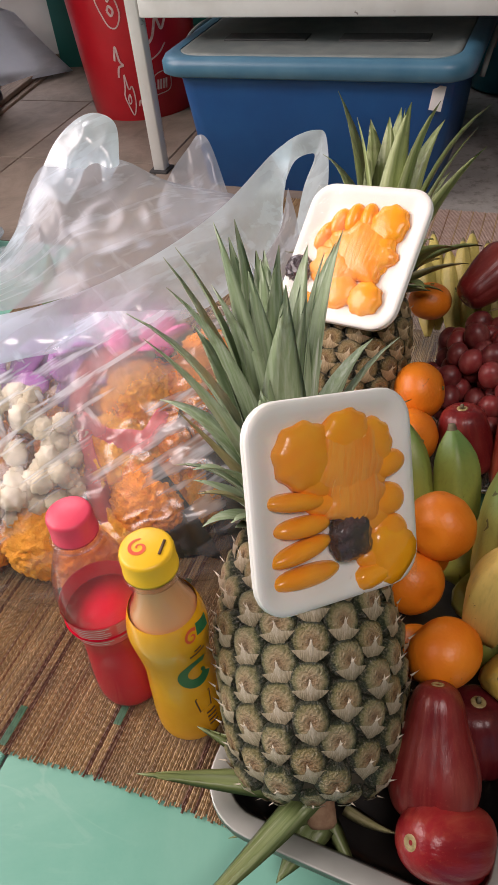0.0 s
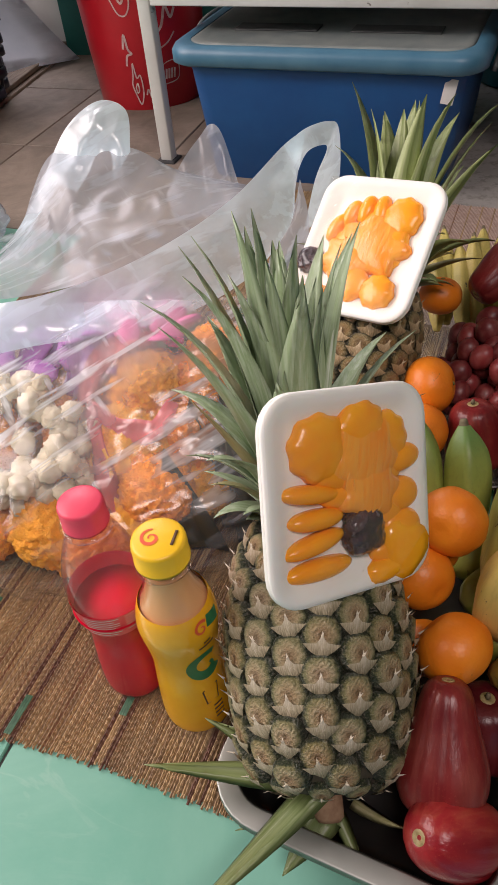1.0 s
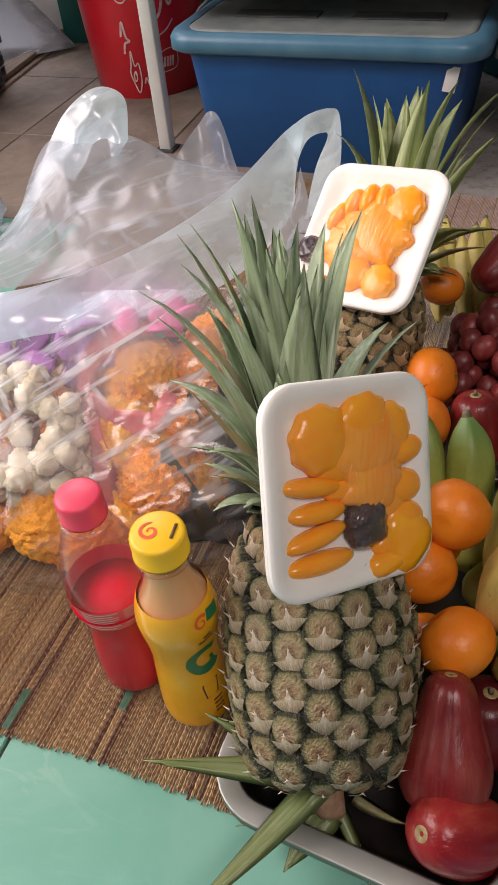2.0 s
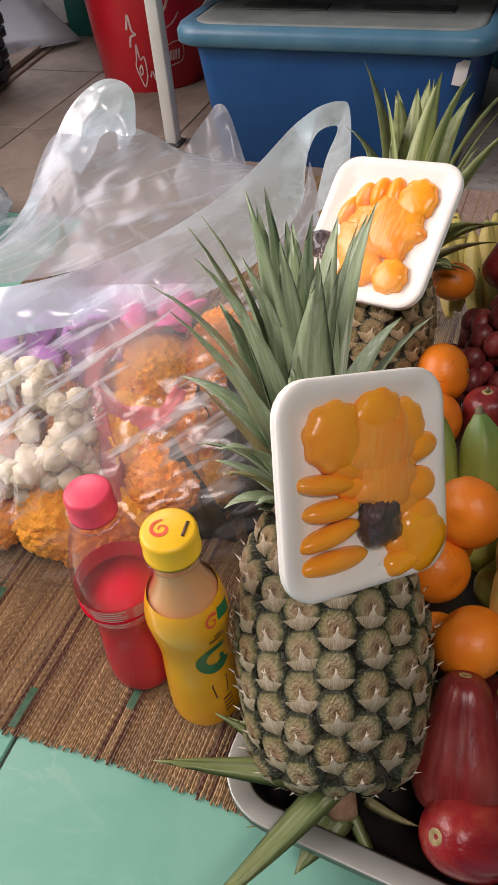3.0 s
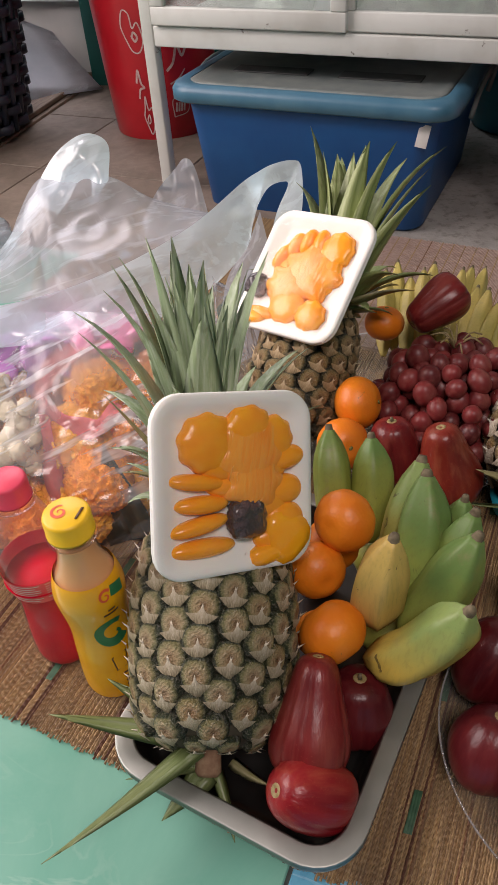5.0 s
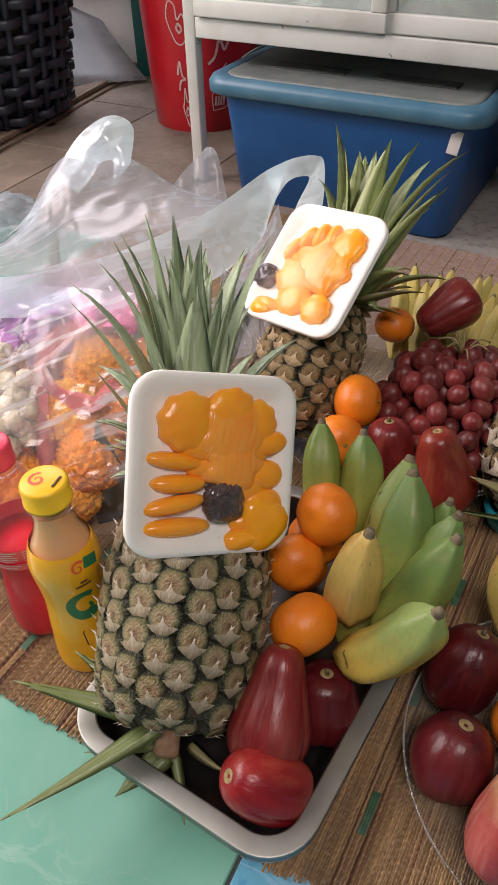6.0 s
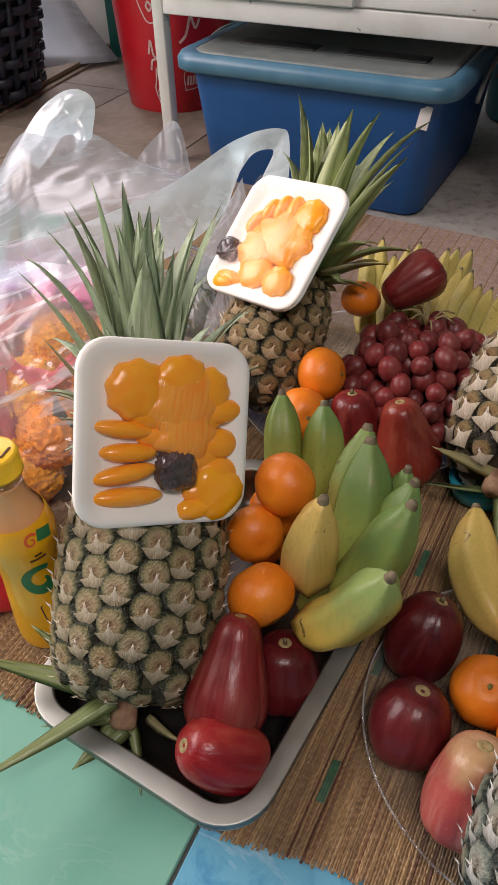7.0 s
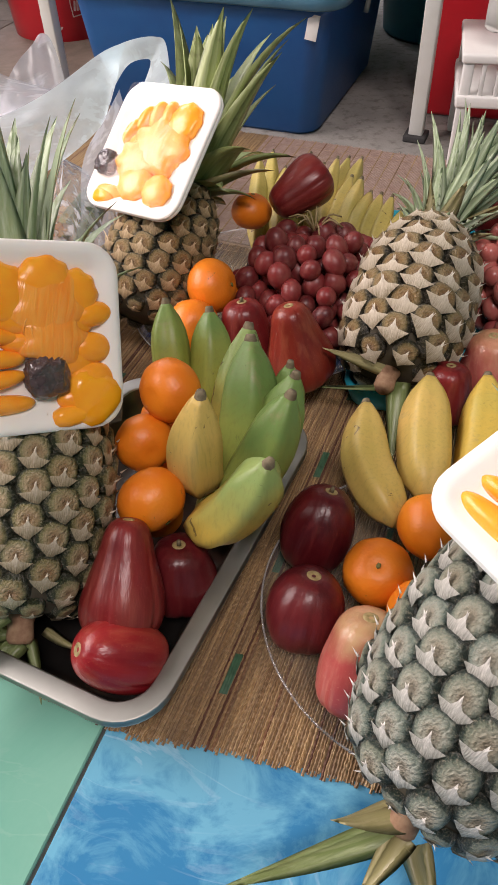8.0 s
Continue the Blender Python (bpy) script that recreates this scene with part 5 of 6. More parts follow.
def build_bin():
    bin_ob = thing("plastic_bin", "red plastic bin with worn white line drawings", "bin", pose(-0.262, 1.612, -0.006, 0, 0, -90))
    prof = [(0.103, 0.0), (0.108, 0.006), (0.117, 0.12), (0.128, 0.3), (0.134, 0.42), (0.14, 0.425), (0.14, 0.435), (0.131, 0.435), (0.125, 0.4), (0.106, 0.02)]
    part("shell", lathe(prof, 64, True, True), M_RED, bin_ob)
    side = prof[1:5]

    def drawing(name, pts, w=0.0026):
        line = smooth_path([Vector((a, 0, z)) for a, z in pts], len(pts) * 5)
        bm = bmesh.new()
        rows = []
        for k, p in enumerate(line):
            q0, q1 = line[max(0, k - 1)], line[min(len(line) - 1, k + 1)]
            dx, dz = (q1.x - q0.x) * 0.118, q1.z - q0.z
            ln = math.hypot(dx, dz) or 1
            px, pz = -dz / ln * w / 2, dx / ln * w / 2
            rows.append([on_bottle(side, p.x + px / 0.118, p.z + pz, 0.0012), on_bottle(side, p.x - px / 0.118, p.z - pz, 0.0012)])
        skin(bm, rows, close_u=False)
        part(name, bm, M_PRINT, bin_ob)

    # cups, a pointing fist and a framed word, as plain strokes
    drawing("line_drawing", [(-0.32, 0.205), (-0.36, 0.225), (-0.3, 0.25), (-0.2, 0.245), (-0.17, 0.22), (-0.08, 0.23), (-0.02, 0.2), (-0.1, 0.178), (-0.22, 0.18), (-0.32, 0.205)])
    drawing("line_drawing", [(-0.2, 0.205), (-0.16, 0.213), (-0.11, 0.205), (-0.15, 0.197), (-0.2, 0.205)], 0.004)
    drawing("line_drawing", [(-0.25, 0.12), (-0.2, 0.145), (-0.17, 0.12), (-0.12, 0.112), (-0.2, 0.108), (-0.24, 0.09)], 0.004)
    drawing("line_drawing", [(-0.16, 0.035), (-0.2, 0.055), (-0.17, 0.07), (-0.14, 0.095), (-0.11, 0.068), (-0.04, 0.072), (-0.03, 0.04), (-0.1, 0.018), (-0.16, 0.035)])
    drawing("line_drawing", [(-0.15, 0.05), (-0.11, 0.058), (-0.1, 0.045), (-0.14, 0.04), (-0.15, 0.05)])
    drawing("line_drawing", [(0.02, 0.035), (0.06, 0.045), (0.1, 0.03), (0.14, 0.034)], 0.003)
    drawing("line_drawing", [(0.3, 0.14), (0.42, 0.155), (0.5, 0.185), (0.58, 0.165), (0.66, 0.18)], 0.005)
    drawing("line_drawing", [(0.34, 0.115), (0.5, 0.125), (0.62, 0.14)], 0.003)
    drawing("print_box", [(0.36, 0.05), (0.36, 0.085), (0.62, 0.09), (0.63, 0.058), (0.36, 0.05)], 0.002)
    for k in range(4):
        drawing("print_bar", [(0.4 + 0.05 * k, 0.06), (0.42 + 0.05 * k, 0.078)], 0.004)


build_bin()

# ---- dark basket on boards, sheet, green wall at the back ----
M_BASKET = plain("navy_plastic_cane", (0.012, 0.016, 0.03), (0.03, 0.036, 0.055), 0.42, 40)
M_WOOD = Nodes("old_board")
M_WOOD = M_WOOD.set(M_WOOD.ramp(M_WOOD.noise(40, 5, 0.6, M_WOOD.stretch(6, 0.5, 1)), (0.3, (0.12, 0.085, 0.06)), (0.7, (0.26, 0.2, 0.15))), 0.75, M_WOOD.noise(200, 4, 0.6, M_WOOD.stretch(6, 0.3, 1)), 0.3, 0.001)
M_SHEET = plain("grey_board_sheet", (0.72, 0.77, 0.84), (0.82, 0.86, 0.92), 0.5, 14)
M_WHITE_WALL = plain("white_sill", (0.7, 0.72, 0.7), (0.78, 0.8, 0.78), 0.6, 10)


def build_basket():
    bas = thing("woven_basket", "dark navy woven plastic basket standing on old boards", "basket", pose(-0.775, 1.57, 0.021))
    rng = random.Random(3)

    def rad(z):
        return 0.2 + 0.075 * (z / 0.5)

    part("lining", lathe([(rad(z) - 0.012, z) for z in (0.0, 0.1, 0.25, 0.5)], 48, True, False), M_RUBBER, bas)
    staves = 36
    for i in range(staves):
        a = 2 * math.pi * i / staves
        pts = [((rad(z) - 0.004) * math.cos(a), (rad(z) - 0.004) * math.sin(a), z) for z in (0.0, 0.17, 0.34, 0.5)]
        part("stave", tube(pts, [0.0075, 0.0075], 6, 6), M_BASKET, bas)
    rows = 17
    for k in range(rows):
        z = 0.012 + 0.488 * k / (rows - 1)
        bm = bmesh.new()
        rings = []
        n = staves * 4
        for i in range(n):
            a = 2 * math.pi * i / n
            w = 0.009 * math.cos(staves / 2 * a + math.pi * k)
            r = rad(z) + w
            c, s = math.cos(a), math.sin(a)
            t = 0.0028
            rings.append([((r - t) * c, (r - t) * s, z - 0.009), ((r + t) * c, (r + t) * s, z - 0.008), ((r + t) * c, (r + t) * s, z + 0.008), ((r - t) * c, (r - t) * s, z + 0.009)])
        rings.append(rings[0])
        skin(bm, rings, cap0=False, cap1=False)
        part("band", bm, M_BASKET, bas)
    part("rim", tube([((rad(0.5)) * math.cos(2 * math.pi * i / 24), rad(0.5) * math.sin(2 * math.pi * i / 24), 0.5) for i in range(25)], [0.012, 0.012], 8, 72), M_BASKET, bas)


build_basket()
for i, (x, w) in enumerate(((-0.86, 0.2), (-0.655, 0.19))):
    solid("old_board", rbox(w, 0.95, 0.012, 0.002), M_WOOD, "worn grey-brown wooden board lying on the floor", "board", pose(x, 1.72, -0.006 + 0.0135 * 0, 0, 0, -12), "old boards")
solid("old_board", rbox(0.36, 0.9, 0.011, 0.002), M_WOOD, "worn grey-brown wooden board under the basket", "board", pose(-0.77, 1.64, 0.0075, 0, 0, -12), "old boards")
sheet = bmesh.new()
rows = []
for j in range(9):
    row = []
    for i in range(9):
        u, v = i / 8, j / 8
        a = Vector((-0.98, 1.46, 0.022)).lerp(Vector((-0.467, 1.87, 0.004)), u)
        b = Vector((-1.1, 2.0, 0.3)).lerp(Vector((-0.6, 1.97, 0.13)), u)
        row.append(a.lerp(b, v) + Vector((0, 0, 0.012 * math.sin(3 * u + 2 * v) + 0.03 * v * (1 - u))))
    rows.append(row)
skin(sheet, rows, close_u=False)
bmesh.ops.solidify(sheet, geom=sheet.faces[:], thickness=0.003)
solid("board_sheet", sheet, M_SHEET, "grey sheet of thin board behind the basket", "board")

gw = thing("green_partition", "dark green painted wooden partition behind the bin", "partition", pose(-0.39, 1.93, -0.006, 0, 0, -12), kind="structure")
part("post", rbox(0.11, 0.05, 1.3, 0.004), M_WALL_GREEN, gw, m=pose(-0.06, 0, 0))
part("panel", rbox(0.6, 0.03, 1.3, 0.003), M_WALL_GREEN, gw, m=pose(0.3, 0.02, 0))
part("rail", rbox(0.5, 0.04, 0.06, 0.004), M_WALL_GREEN, gw, m=pose(-0.365, 0, 0.2))
part("sill", rbox(0.5, 0.06, 0.19, 0.004), M_WHITE_WALL, gw, "white painted low wall", m=pose(-0.365, 0.05, 0.0))

# ---- things behind on the other side ----
M_TEAL = plain("teal_plastic", (0.005, 0.2, 0.26), (0.01, 0.26, 0.32), 0.4, 20)
M_TEAL_TRAY = plain("turquoise_plastic", (0.006, 0.3, 0.42), (0.012, 0.36, 0.48), 0.35, 30)
M_WHITE_PL = plain("white_plastic", (0.62, 0.62, 0.6), (0.74, 0.74, 0.71), 0.45, 20)
bucket = thing("plastic_bucket", "teal plastic bucket on the floor behind the box", "bucket", pose(0.5, 1.56, -0.006))
part("shell", lathe([(0.1, 0.0), (0.105, 0.005), (0.125, 0.26), (0.132, 0.262), (0.132, 0.275), (0.122, 0.275), (0.1, 0.015)], 44), M_TEAL, bucket)
redbox = thing("red_crate", "red plastic crate beside the cabinet leg", "crate", pose(0.56, 1.19, -0.006, 0, 0, -14))
part("body", rbox(0.26, 0.2, 0.33, 0.01, 3), M_RED, redbox)
rack = thing("plastic_rack", "white plastic rack with slotted sides beside the crate", "rack", pose(0.535, 0.98, -0.004, 0, 0, -10))
part("frame", rbox(0.22, 0.15, 0.016, 0.003), M_WHITE_PL, rack, m=pose(0, 0, 0.085))
part("top_frame", rbox(0.22, 0.15, 0.012, 0.003), M_WHITE_PL, rack, m=pose(0, 0, 0.14))
for x in (-0.1, 0.1):
    for y in (-0.065, 0.065):
        part("leg", rbox(0.014, 0.014, 0.15, 0.002), M_WHITE_PL, rack, m=pose(x, y, 0))
for i in range(9):
    part("slat", rbox(0.006, 0.012, 0.045, 0.001), M_WHITE_PL, rack, m=pose(-0.08 + 0.02 * i, -0.066, 0.1))
foam = bmesh.new()
rows = []
for k in range(13):
    t = k / 12
    row = []
    for i in range(20):
        a = 2 * math.pi * i / 20
        r = 0.055 + 0.012 * math.sin(2 * a + 3 * t) + 0.012 * t
        row.append((r * math.cos(a) * 1.15, r * math.sin(a) * 0.55 + 0.02 * t, 0.13 * t + 0.01 * math.sin(2 * a)))
    rows.append(row)
skin(foam, rows, cap0=True, cap1=False)
bmesh.ops.solidify(foam, geom=foam.faces[:], thickness=0.003)
solid("foam_cup_wrap", foam, M_WHITE_PL, "crumpled white plastic sheet on the rack", "packaging", pose(0.5, 0.965, 0.15, 12, 20, 10))
ttray = bmesh.new()
skin(ttray, [rrect(0.2 - 2 * d, 0.33 - 2 * d, 0.02, z) for d, z in ((0.004, 0.0), (0.0, 0.003), (-0.006, 0.026), (-0.002, 0.027), (0.004, 0.006), (0.012, 0.003))])
solid("turquoise_tray", ttray, M_TEAL_TRAY, "shallow turquoise plastic tray under the pineapple", "tray", pose(0.372, 0.56, 0.0042, 0, 0, -12))

# ---- bag of flower garlands ----
M_MARIGOLD = Nodes("marigold_petal")
M_MARIGOLD = M_MARIGOLD.set(M_MARIGOLD.ramp(M_MARIGOLD.random(), (0.0, (0.95, 0.3, 0.01)), (1.0, (1.0, 0.46, 0.03))), 0.7, M_MARIGOLD.noise(260, 4), 0.8, 0.004)
M_JASMINE = plain("cream_flower", (0.56, 0.48, 0.33), (0.7, 0.62, 0.46), 0.7, 70, 0.3)
M_RIBBON = plain("coral_ribbon", (0.85, 0.2, 0.22), (0.92, 0.32, 0.32), 0.4, 40)
M_MAGENTA = plain("magenta_petal", (0.6, 0.05, 0.22), (0.72, 0.12, 0.34), 0.6, 50)
M_ORCHID = plain("orchid_petal", (0.24, 0.06, 0.28), (0.42, 0.16, 0.42), 0.6, 50)
M_LEAF_SHADE = plain("shaded_leaf", (0.02, 0.025, 0.014), (0.05, 0.055, 0.03), 0.4, 60)
M_SPRIG = plain("green_sprig", (0.05, 0.1, 0.03), (0.12, 0.18, 0.06), 0.6, 60)


def petal_ball(r, freq, ruffle, sub_n=4):
    """A ruffled flower head: a ball broken up into petal edges."""
    bm = bmesh.new()
    bmesh.ops.create_icosphere(bm, subdivisions=sub_n, radius=1)
    for v in bm.verts:
        p = v.co.copy()
        q = noise.noise(p * freq)
        e = abs(noise.noise(p * freq * 1.7 + Vector((5, 2, 8))))
        v.co = p * r * (0.92 + ruffle * q - ruffle * 1.5 * e + 0.08)
    return bm


def strip(pts, width):
    """A flat satin band along a line, turning as it goes."""
    line = smooth_path(pts, 22)
    bm = bmesh.new()
    rows = []
    for k, p in enumerate(line):
        d = (line[min(k + 1, 22)] - line[max(k - 1, 0)]).normalized()
        side = (d.cross(Vector((0.1, -0.8, 0.55)))).normalized()
        side = Matrix.Rotation(0.7 * math.sin(k * 0.3), 3, d) @ side
        w = width * (0.35 + 0.65 * math.sin(math.pi * (0.12 + 0.8 * k / 22)))
        up = d.cross(side) * 0.003
        rows.append([p - side * w / 2, p - side * w / 6 + up, p + side * w / 6 - up, p + side * w / 2])
    skin(bm, rows, close_u=False)
    bmesh.ops.solidify(bm, geom=bm.faces[:], thickness=0.0006)
    return bm


def build_flowers():
    rng = random.Random(11)
    marigold = finish(petal_ball(0.036, 8.0, 0.13, 5), "marigold", M_MARIGOLD)
    jas = finish(petal_ball(0.0095, 3.4, 0.3, 3), "jasmine", M_JASMINE)
    spots = [(-0.205, 0.395, 0.055), (-0.145, 0.4, 0.045), (-0.27, 0.405, 0.05), (-0.1, 0.45, 0.085), (-0.08, 0.49, 0.11), (-0.145, 0.43, 0.092), (-0.265, 0.44, 0.1), (-0.33, 0.44, 0.055), (-0.19, 0.45, 0.09), (-0.22, 0.5, 0.1), (-0.13, 0.5, 0.1), (-0.07, 0.54, 0.1), (-0.32, 0.49, 0.1), (-0.29, 0.48, 0.115), (-0.19, 0.51, 0.05), (-0.26, 0.51, 0.05), (-0.1, 0.54, 0.05), (-0.13, 0.475, 0.122), (-0.118, 0.405, 0.08), (-0.088, 0.43, 0.045), (-0.175, 0.388, 0.04), (-0.055, 0.48, 0.05)]
    spots = [(x, y - (0.012 if y < 0.41 else 0), z) for x, y, z in spots]
    for p in spots:
        m = Matrix.Translation(p) @ Euler((rng.uniform(0, 6), rng.uniform(0, 6), 0)).to_matrix().to_4x4() @ Matrix.Scale(rng.uniform(0.85, 1.08), 4)
        ob = solid("marigold", marigold, None, "orange marigold flower head inside the clear bag", "flower", m, "marigolds in the bag")
    garland = thing("jasmine_garland", "cream jasmine garland curled among the marigolds", "garland", Matrix())
    line = smooth_path([(-0.25, 0.385, 0.085), (-0.215, 0.385, 0.105), (-0.18, 0.4, 0.122), (-0.2, 0.435, 0.14), (-0.25, 0.44, 0.145), (-0.3, 0.44, 0.135), (-0.33, 0.43, 0.11)], 40)
    for k, p in enumerate(line):
        for j in range(2):
            d = Vector((rng.gauss(0, 0.009), rng.gauss(0, 0.008), rng.gauss(0, 0.009)))
            part("jasmine_bud", jas, None, garland, m=Matrix.Translation(p + d) @ Euler((rng.uniform(0, 6), rng.uniform(0, 6), 0)).to_matrix().to_4x4() @ Matrix.Scale(rng.uniform(0.8, 1.3), 4))
    # coral ribbons and bright petals
    rib = thing("ribbon_bow", "coral satin ribbon tied on the garlands", "ribbon", Matrix())
    for pts in ([(-0.165, 0.412, 0.146), (-0.158, 0.385, 0.115), (-0.152, 0.366, 0.08), (-0.138, 0.366, 0.05)], [(-0.165, 0.412, 0.146), (-0.14, 0.4, 0.133), (-0.115, 0.4, 0.13), (-0.1, 0.42, 0.14)], [(-0.17, 0.415, 0.145), (-0.16, 0.44, 0.165), (-0.135, 0.46, 0.172), (-0.115, 0.47, 0.165)]):
        part("ribbon", strip([(x, y + 0.014, z - 0.004) for x, y, z in pts], 0.019), M_RIBBON, rib)
    for name, lab_t, mat_p, mat_c, n, cen, ext in (("orchid_spray", "purple orchid spray inside the clear bag", M_ORCHID, "flower", 26, (-0.215, 0.485, 0.152), (0.08, 0.03, 0.012)), ("pink_flower_spray", "bright pink flowers inside the clear bag", M_MAGENTA, "flower", 18, (-0.13, 0.512, 0.158), (0.042, 0.03, 0.014))):
        spray = thing(name, lab_t, mat_c, Matrix.Translation(cen))
        for i in range(n):
            q = Vector((rng.uniform(-1, 1) * ext[0], rng.uniform(-1, 1) * ext[1], rng.uniform(-1, 1) * ext[2]))
            part("petal", dome(rng.uniform(0.03, 0.055), rng.uniform(0.018, 0.03), 0.006, 10, 4), mat_p, spray, m=Matrix.Translation(q) @ Euler((rng.uniform(-0.8, 0.8), rng.uniform(-0.8, 0.8), rng.uniform(0, 6))).to_matrix().to_4x4())
    sprig = thing("green_sprig", "green leaves packed at the back of the bag", "leaves", Matrix.Translation((-0.13, 0.595, 0.06)))
    for i in range(22):
        q = Vector((rng.uniform(-0.14, 0.1), rng.uniform(-0.05, 0.04), rng.uniform(-0.06, 0.05)))
        part("leaf", leaf_bm(rng.uniform(0.06, 0.1), 0.03, 0.5), M_SPRIG, sprig, m=Matrix.Translation(q) @ Euler((rng.uniform(-1.2, 1.2), rng.uniform(-1.2, 1.2), 0)).to_matrix().to_4x4())
    # near-black leaves fill the shadowed gap at the end of the bag
    wrap = thing("shaded_leaf_fill", "green leaves coloured near black for the shadow at the bag's end", "leaves", Matrix.Translation((-0.066, 0.41, 0.006)))
    for i in range(12):
        part("leaf", leaf_bm(rng.uniform(0.1, 0.14), 0.06, 0.3), M_LEAF_SHADE, wrap, m=Matrix.Translation((rng.uniform(-0.03, 0.035), rng.uniform(-0.03, 0.05), 0)) @ Euler((rng.uniform(-0.25, 0.15), rng.uniform(-0.25, 0.25), rng.uniform(-0.6, 0.6))).to_matrix().to_4x4())


build_flowers()


def build_bag():
    bag = thing("plastic_bag", "large clear plastic carrier bag of garlands, handles standing up", "bag", Matrix())
    n, rows_n = 72, 30
    cx, cy = -0.185, 0.505

    def plan(a, k):
        # half sizes of the bag's outline: long to the left, rounded
        ex, ey = 0.19, 0.178
        c, s = math.cos(a), math.sin(a)
        e = 0.6
        return ex * math.copysign(abs(c) ** e, c) * k, ey * math.copysign(abs(s) ** e, s) * k

    def crumple(p, amp):
        ridge = 1 - 2.4 * abs(noise.noise(Vector((p.x * 13 + 4, p.y * 9, p.z * 17))))
        fine = 1 - 2.4 * abs(noise.noise(Vector((p.x * 34, p.y * 22 + 2, p.z * 40))))
        return amp * (noise.noise(p * 8) + 0.55 * ridge + 0.3 * fine)

    def lip(a):
        # how high the film stands round the mouth
        s = math.sin(a)
        front = 0.185 + 0.004 * math.cos(a)
        back = 0.16
        return front * (1 - s) / 2 + back * (1 + s) / 2

    body = bmesh.new()
    rings = []
    for k in range(rows_n + 1):
        t = k / rows_n
        row = []
        for i in range(n):
            a = 2 * math.pi * i / n
            z = lip(a) * t
            bulge = 0.9 + 0.16 * math.sin(min(1, t * 1.15) * math.pi) - 0.1 * t
            x, y = plan(a, bulge)
            if math.sin(a) < 0:
                y *= 1 - 0.95 * (max(0, t - 0.35) / 0.65) ** 2
            else:
                y += 0.03 * t
            p = Vector((cx + x, cy + y, 0.006 + z))
            d = Vector((math.cos(a), math.sin(a), 0.3))
            amp = 0.009 + 0.006 * t
            row.append(p + d * crumple(p, amp))
        rings.append(row)
    skin(body, rings, cap0=False, cap1=False)
    part("bag_body", body, M_BAG, bag, "clear crinkled film").visible_shadow = False

    def sheet_between(name, edge_a, edge_b, amp, rows=16, cols=40, sag=0.0, material=M_BAG_MILKY):
        a, b = smooth_path(edge_a, cols), smooth_path(edge_b, cols)
        bm = bmesh.new()
        out = []
        for j in range(rows + 1):
            t = j / rows
            row = []
            for i in range(cols + 1):
                p = a[i].lerp(b[i], t)
                p = p + Vector((0, -1, 0.3)) * (sag * math.sin(math.pi * t) + crumple(p, amp) * (0.3 + math.sin(math.pi * t)))
                row.append(p)
            out.append(row)
        skin(bm, out, close_u=False)
        part(name, bm, material, bag, "milky gathered film").visible_shadow = False

    # back panel rising to the handle, and the front fold rising to the other handle
    sheet_between("back_panel", [(-0.36, 0.51, 0.19), (-0.279, 0.52, 0.184), (-0.213, 0.53, 0.183), (-0.156, 0.55, 0.186), (-0.1, 0.6, 0.19), (-0.049, 0.65, 0.197), (-0.028, 0.7, 0.186)],
                  [(-0.38, 0.6, 0.14), (-0.323, 0.62, 0.149), (-0.276, 0.66, 0.166), (-0.236, 0.725, 0.224), (-0.163, 0.73, 0.225), (-0.11, 0.73, 0.196), (-0.041, 0.73, 0.176)], 0.01, rows=40, cols=90, sag=-0.004)
    sheet_between("back_handle", [(-0.244, 0.71, 0.209), (-0.222, 0.74, 0.24), (-0.197, 0.755, 0.257), (-0.176, 0.76, 0.26), (-0.157, 0.75, 0.25), (-0.155, 0.72, 0.223)],
                  [(-0.21, 0.69, 0.198), (-0.197, 0.7, 0.212), (-0.188, 0.712, 0.224), (-0.178, 0.718, 0.226), (-0.173, 0.714, 0.222), (-0.173, 0.695, 0.205)], 0.008, rows=14, material=M_BAG_FOLD_LIT)
    sheet_between("front_fold", [(-0.34, 0.45, 0.168), (-0.26, 0.455, 0.172), (-0.205, 0.465, 0.175), (-0.152, 0.48, 0.172), (-0.09, 0.51, 0.168), (-0.035, 0.56, 0.172), (0.0, 0.63, 0.18), (0.006, 0.68, 0.188)],
                  [(-0.34, 0.48, 0.194), (-0.256, 0.49, 0.198), (-0.202, 0.5, 0.199), (-0.151, 0.53, 0.199), (-0.095, 0.57, 0.207), (-0.047, 0.63, 0.213), (-0.003, 0.7, 0.226), (0.02, 0.735, 0.227)], 0.009, rows=20, cols=90, sag=0.006, material=M_BAG_FOLD_LIT)
    # narrow strip of the whiter film paints the bag's bright left edge
    sheet_between("lit_side_fold", [(-0.39, 0.59, 0.135), (-0.326, 0.618, 0.15), (-0.279, 0.658, 0.168), (-0.242, 0.71, 0.21)],
                  [(-0.37, 0.56, 0.168), (-0.3, 0.595, 0.17), (-0.258, 0.64, 0.182), (-0.225, 0.695, 0.206)], 0.004, rows=8, material=M_BAG_FOLD_LIT)
    sheet_between("side_handle", [(-0.003, 0.7, 0.226), (0.021, 0.74, 0.226), (0.045, 0.765, 0.222), (0.056, 0.77, 0.211), (0.056, 0.76, 0.163), (0.041, 0.74, 0.128)],
                  [(0.006, 0.69, 0.194), (0.02, 0.725, 0.207), (0.037, 0.74, 0.208), (0.041, 0.74, 0.202), (0.028, 0.73, 0.175), (0.015, 0.71, 0.13)], 0.005, rows=8, material=M_BAG_FOLD_LIT)
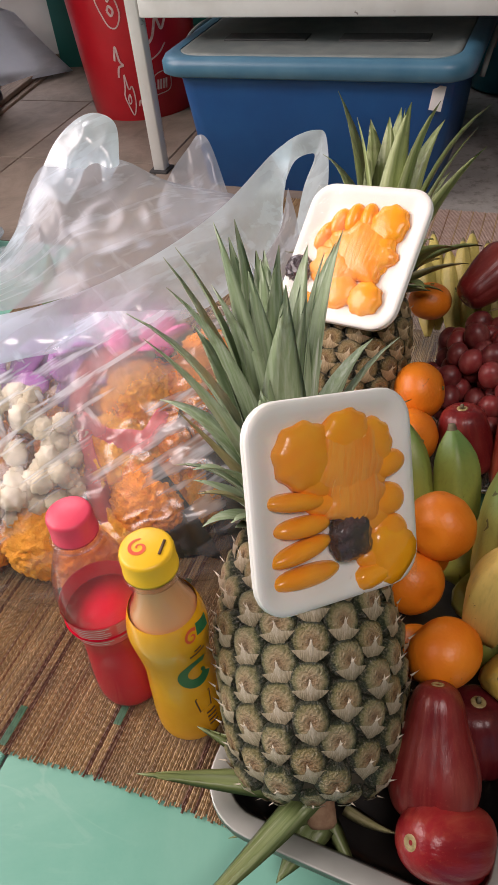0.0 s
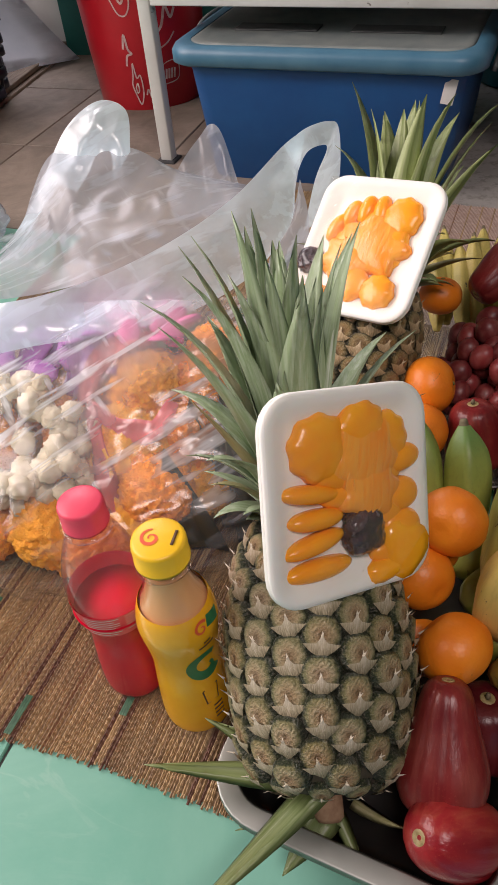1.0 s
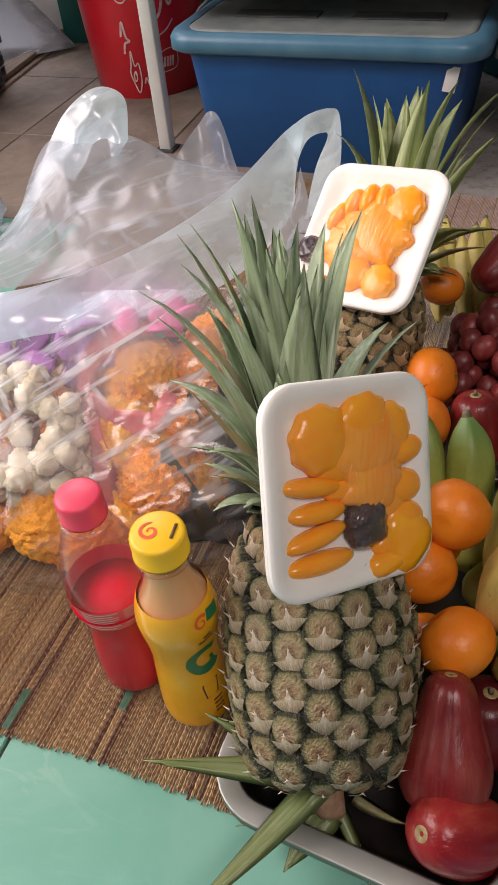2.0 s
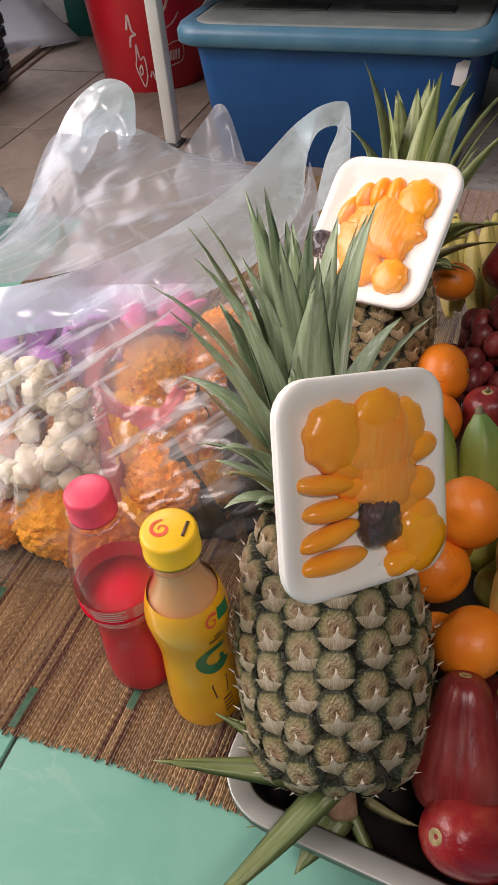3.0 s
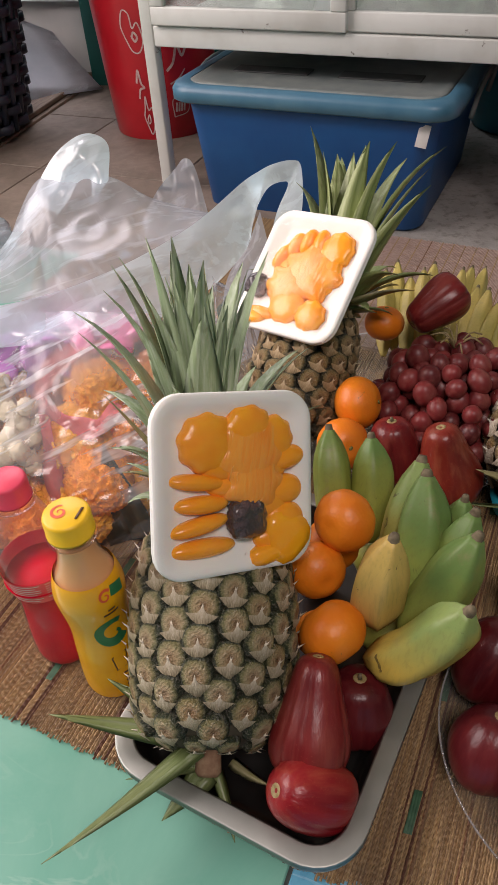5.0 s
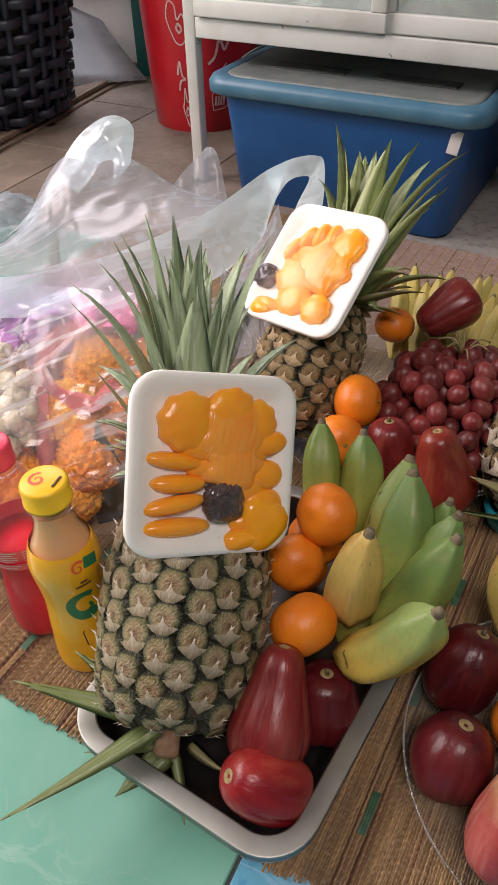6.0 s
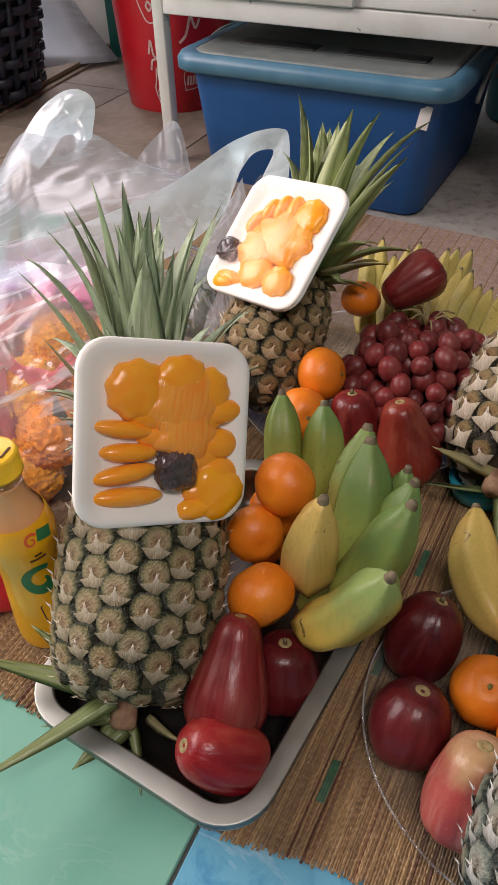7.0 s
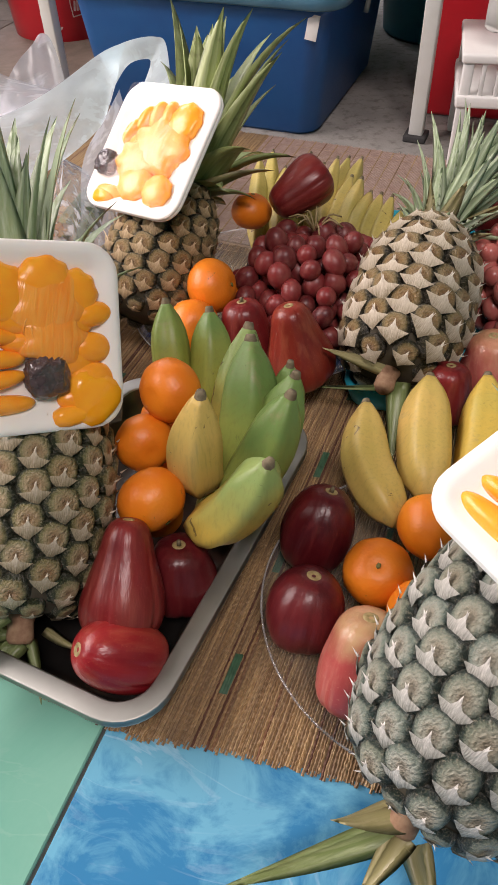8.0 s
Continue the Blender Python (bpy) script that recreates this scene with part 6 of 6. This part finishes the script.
    sheet_between("side_gather", [(0.004, 0.64, 0.185), (-0.02, 0.63, 0.15), (-0.03, 0.62, 0.1), (-0.035, 0.61, 0.04)],
                  [(0.012, 0.7, 0.192), (0.02, 0.69, 0.15), (0.015, 0.68, 0.09), (0.0, 0.66, 0.03)], 0.007, rows=10)
    sheet_between("tied_end", [(-0.128, 0.735, 0.17), (-0.108, 0.745, 0.2), (-0.089, 0.765, 0.216), (-0.077, 0.77, 0.226), (-0.066, 0.768, 0.216), (-0.051, 0.74, 0.172)],
                  [(-0.118, 0.71, 0.15), (-0.1, 0.715, 0.15), (-0.088, 0.72, 0.15), (-0.077, 0.722, 0.15), (-0.068, 0.72, 0.15), (-0.055, 0.71, 0.15)], 0.008, rows=12, cols=24)


build_bag()

# ---- small loose bag on the floor behind ----
lb = bmesh.new()
bmesh.ops.create_icosphere(lb, subdivisions=4, radius=1)
for v in lb.verts:
    p = v.co.copy()
    q = 1 + 0.25 * noise.noise(p * 2) + 0.12 * noise.noise(p * 6)
    v.co = Vector((p.x * 0.09 * q, p.y * 0.06 * q, (p.z + 0.8) * 0.035 * q))
solid("loose_bag", lb, M_BAG_MILKY, "crumpled white plastic bag lying on the floor", "bag", pose(-0.5, 0.98, 0.0))

# ---- floor tiles ----
def build_tiles():
    tile = thing("tiled_floor", "green and blue glazed tiles in front, worn tan tiles behind", "tiles", pose(0.06, 0.116, -0.008, 0, 0, -18), kind="structure")
    size = 0.3
    part("grout_bed", rbox(3.6, 1.52, 0.004, 0), M_GROUT, tile, m=pose(0.0, 0.0, 0.001))
    part("back_grout_bed", rbox(1.5, 1.2, 0.0045, 0), M_GROUT_TAN, tile, m=pose(-1.05, 1.32, 0.0018))
    me = {}
    for key, m in (("green", M_TILE_GREEN), ("blue", M_TILE_BLUE), ("tan", M_TILE_TAN)):
        me[key] = finish(rbox(size - 0.003, size - 0.003, 0.0075, 0.001, 1), "tile", m, False)
    for j in range(-2, 7):
        for i in range(-6, 6):
            if j >= 3:
                if i >= -1:
                    continue
                key = "tan"
            elif i < 0:
                key = "green"
            else:
                key = "blue"
            part("tile", me[key], None, tile, m=pose((i + 0.5) * size, (j - 0.5) * size + 0.12, 0.0003))


build_tiles()
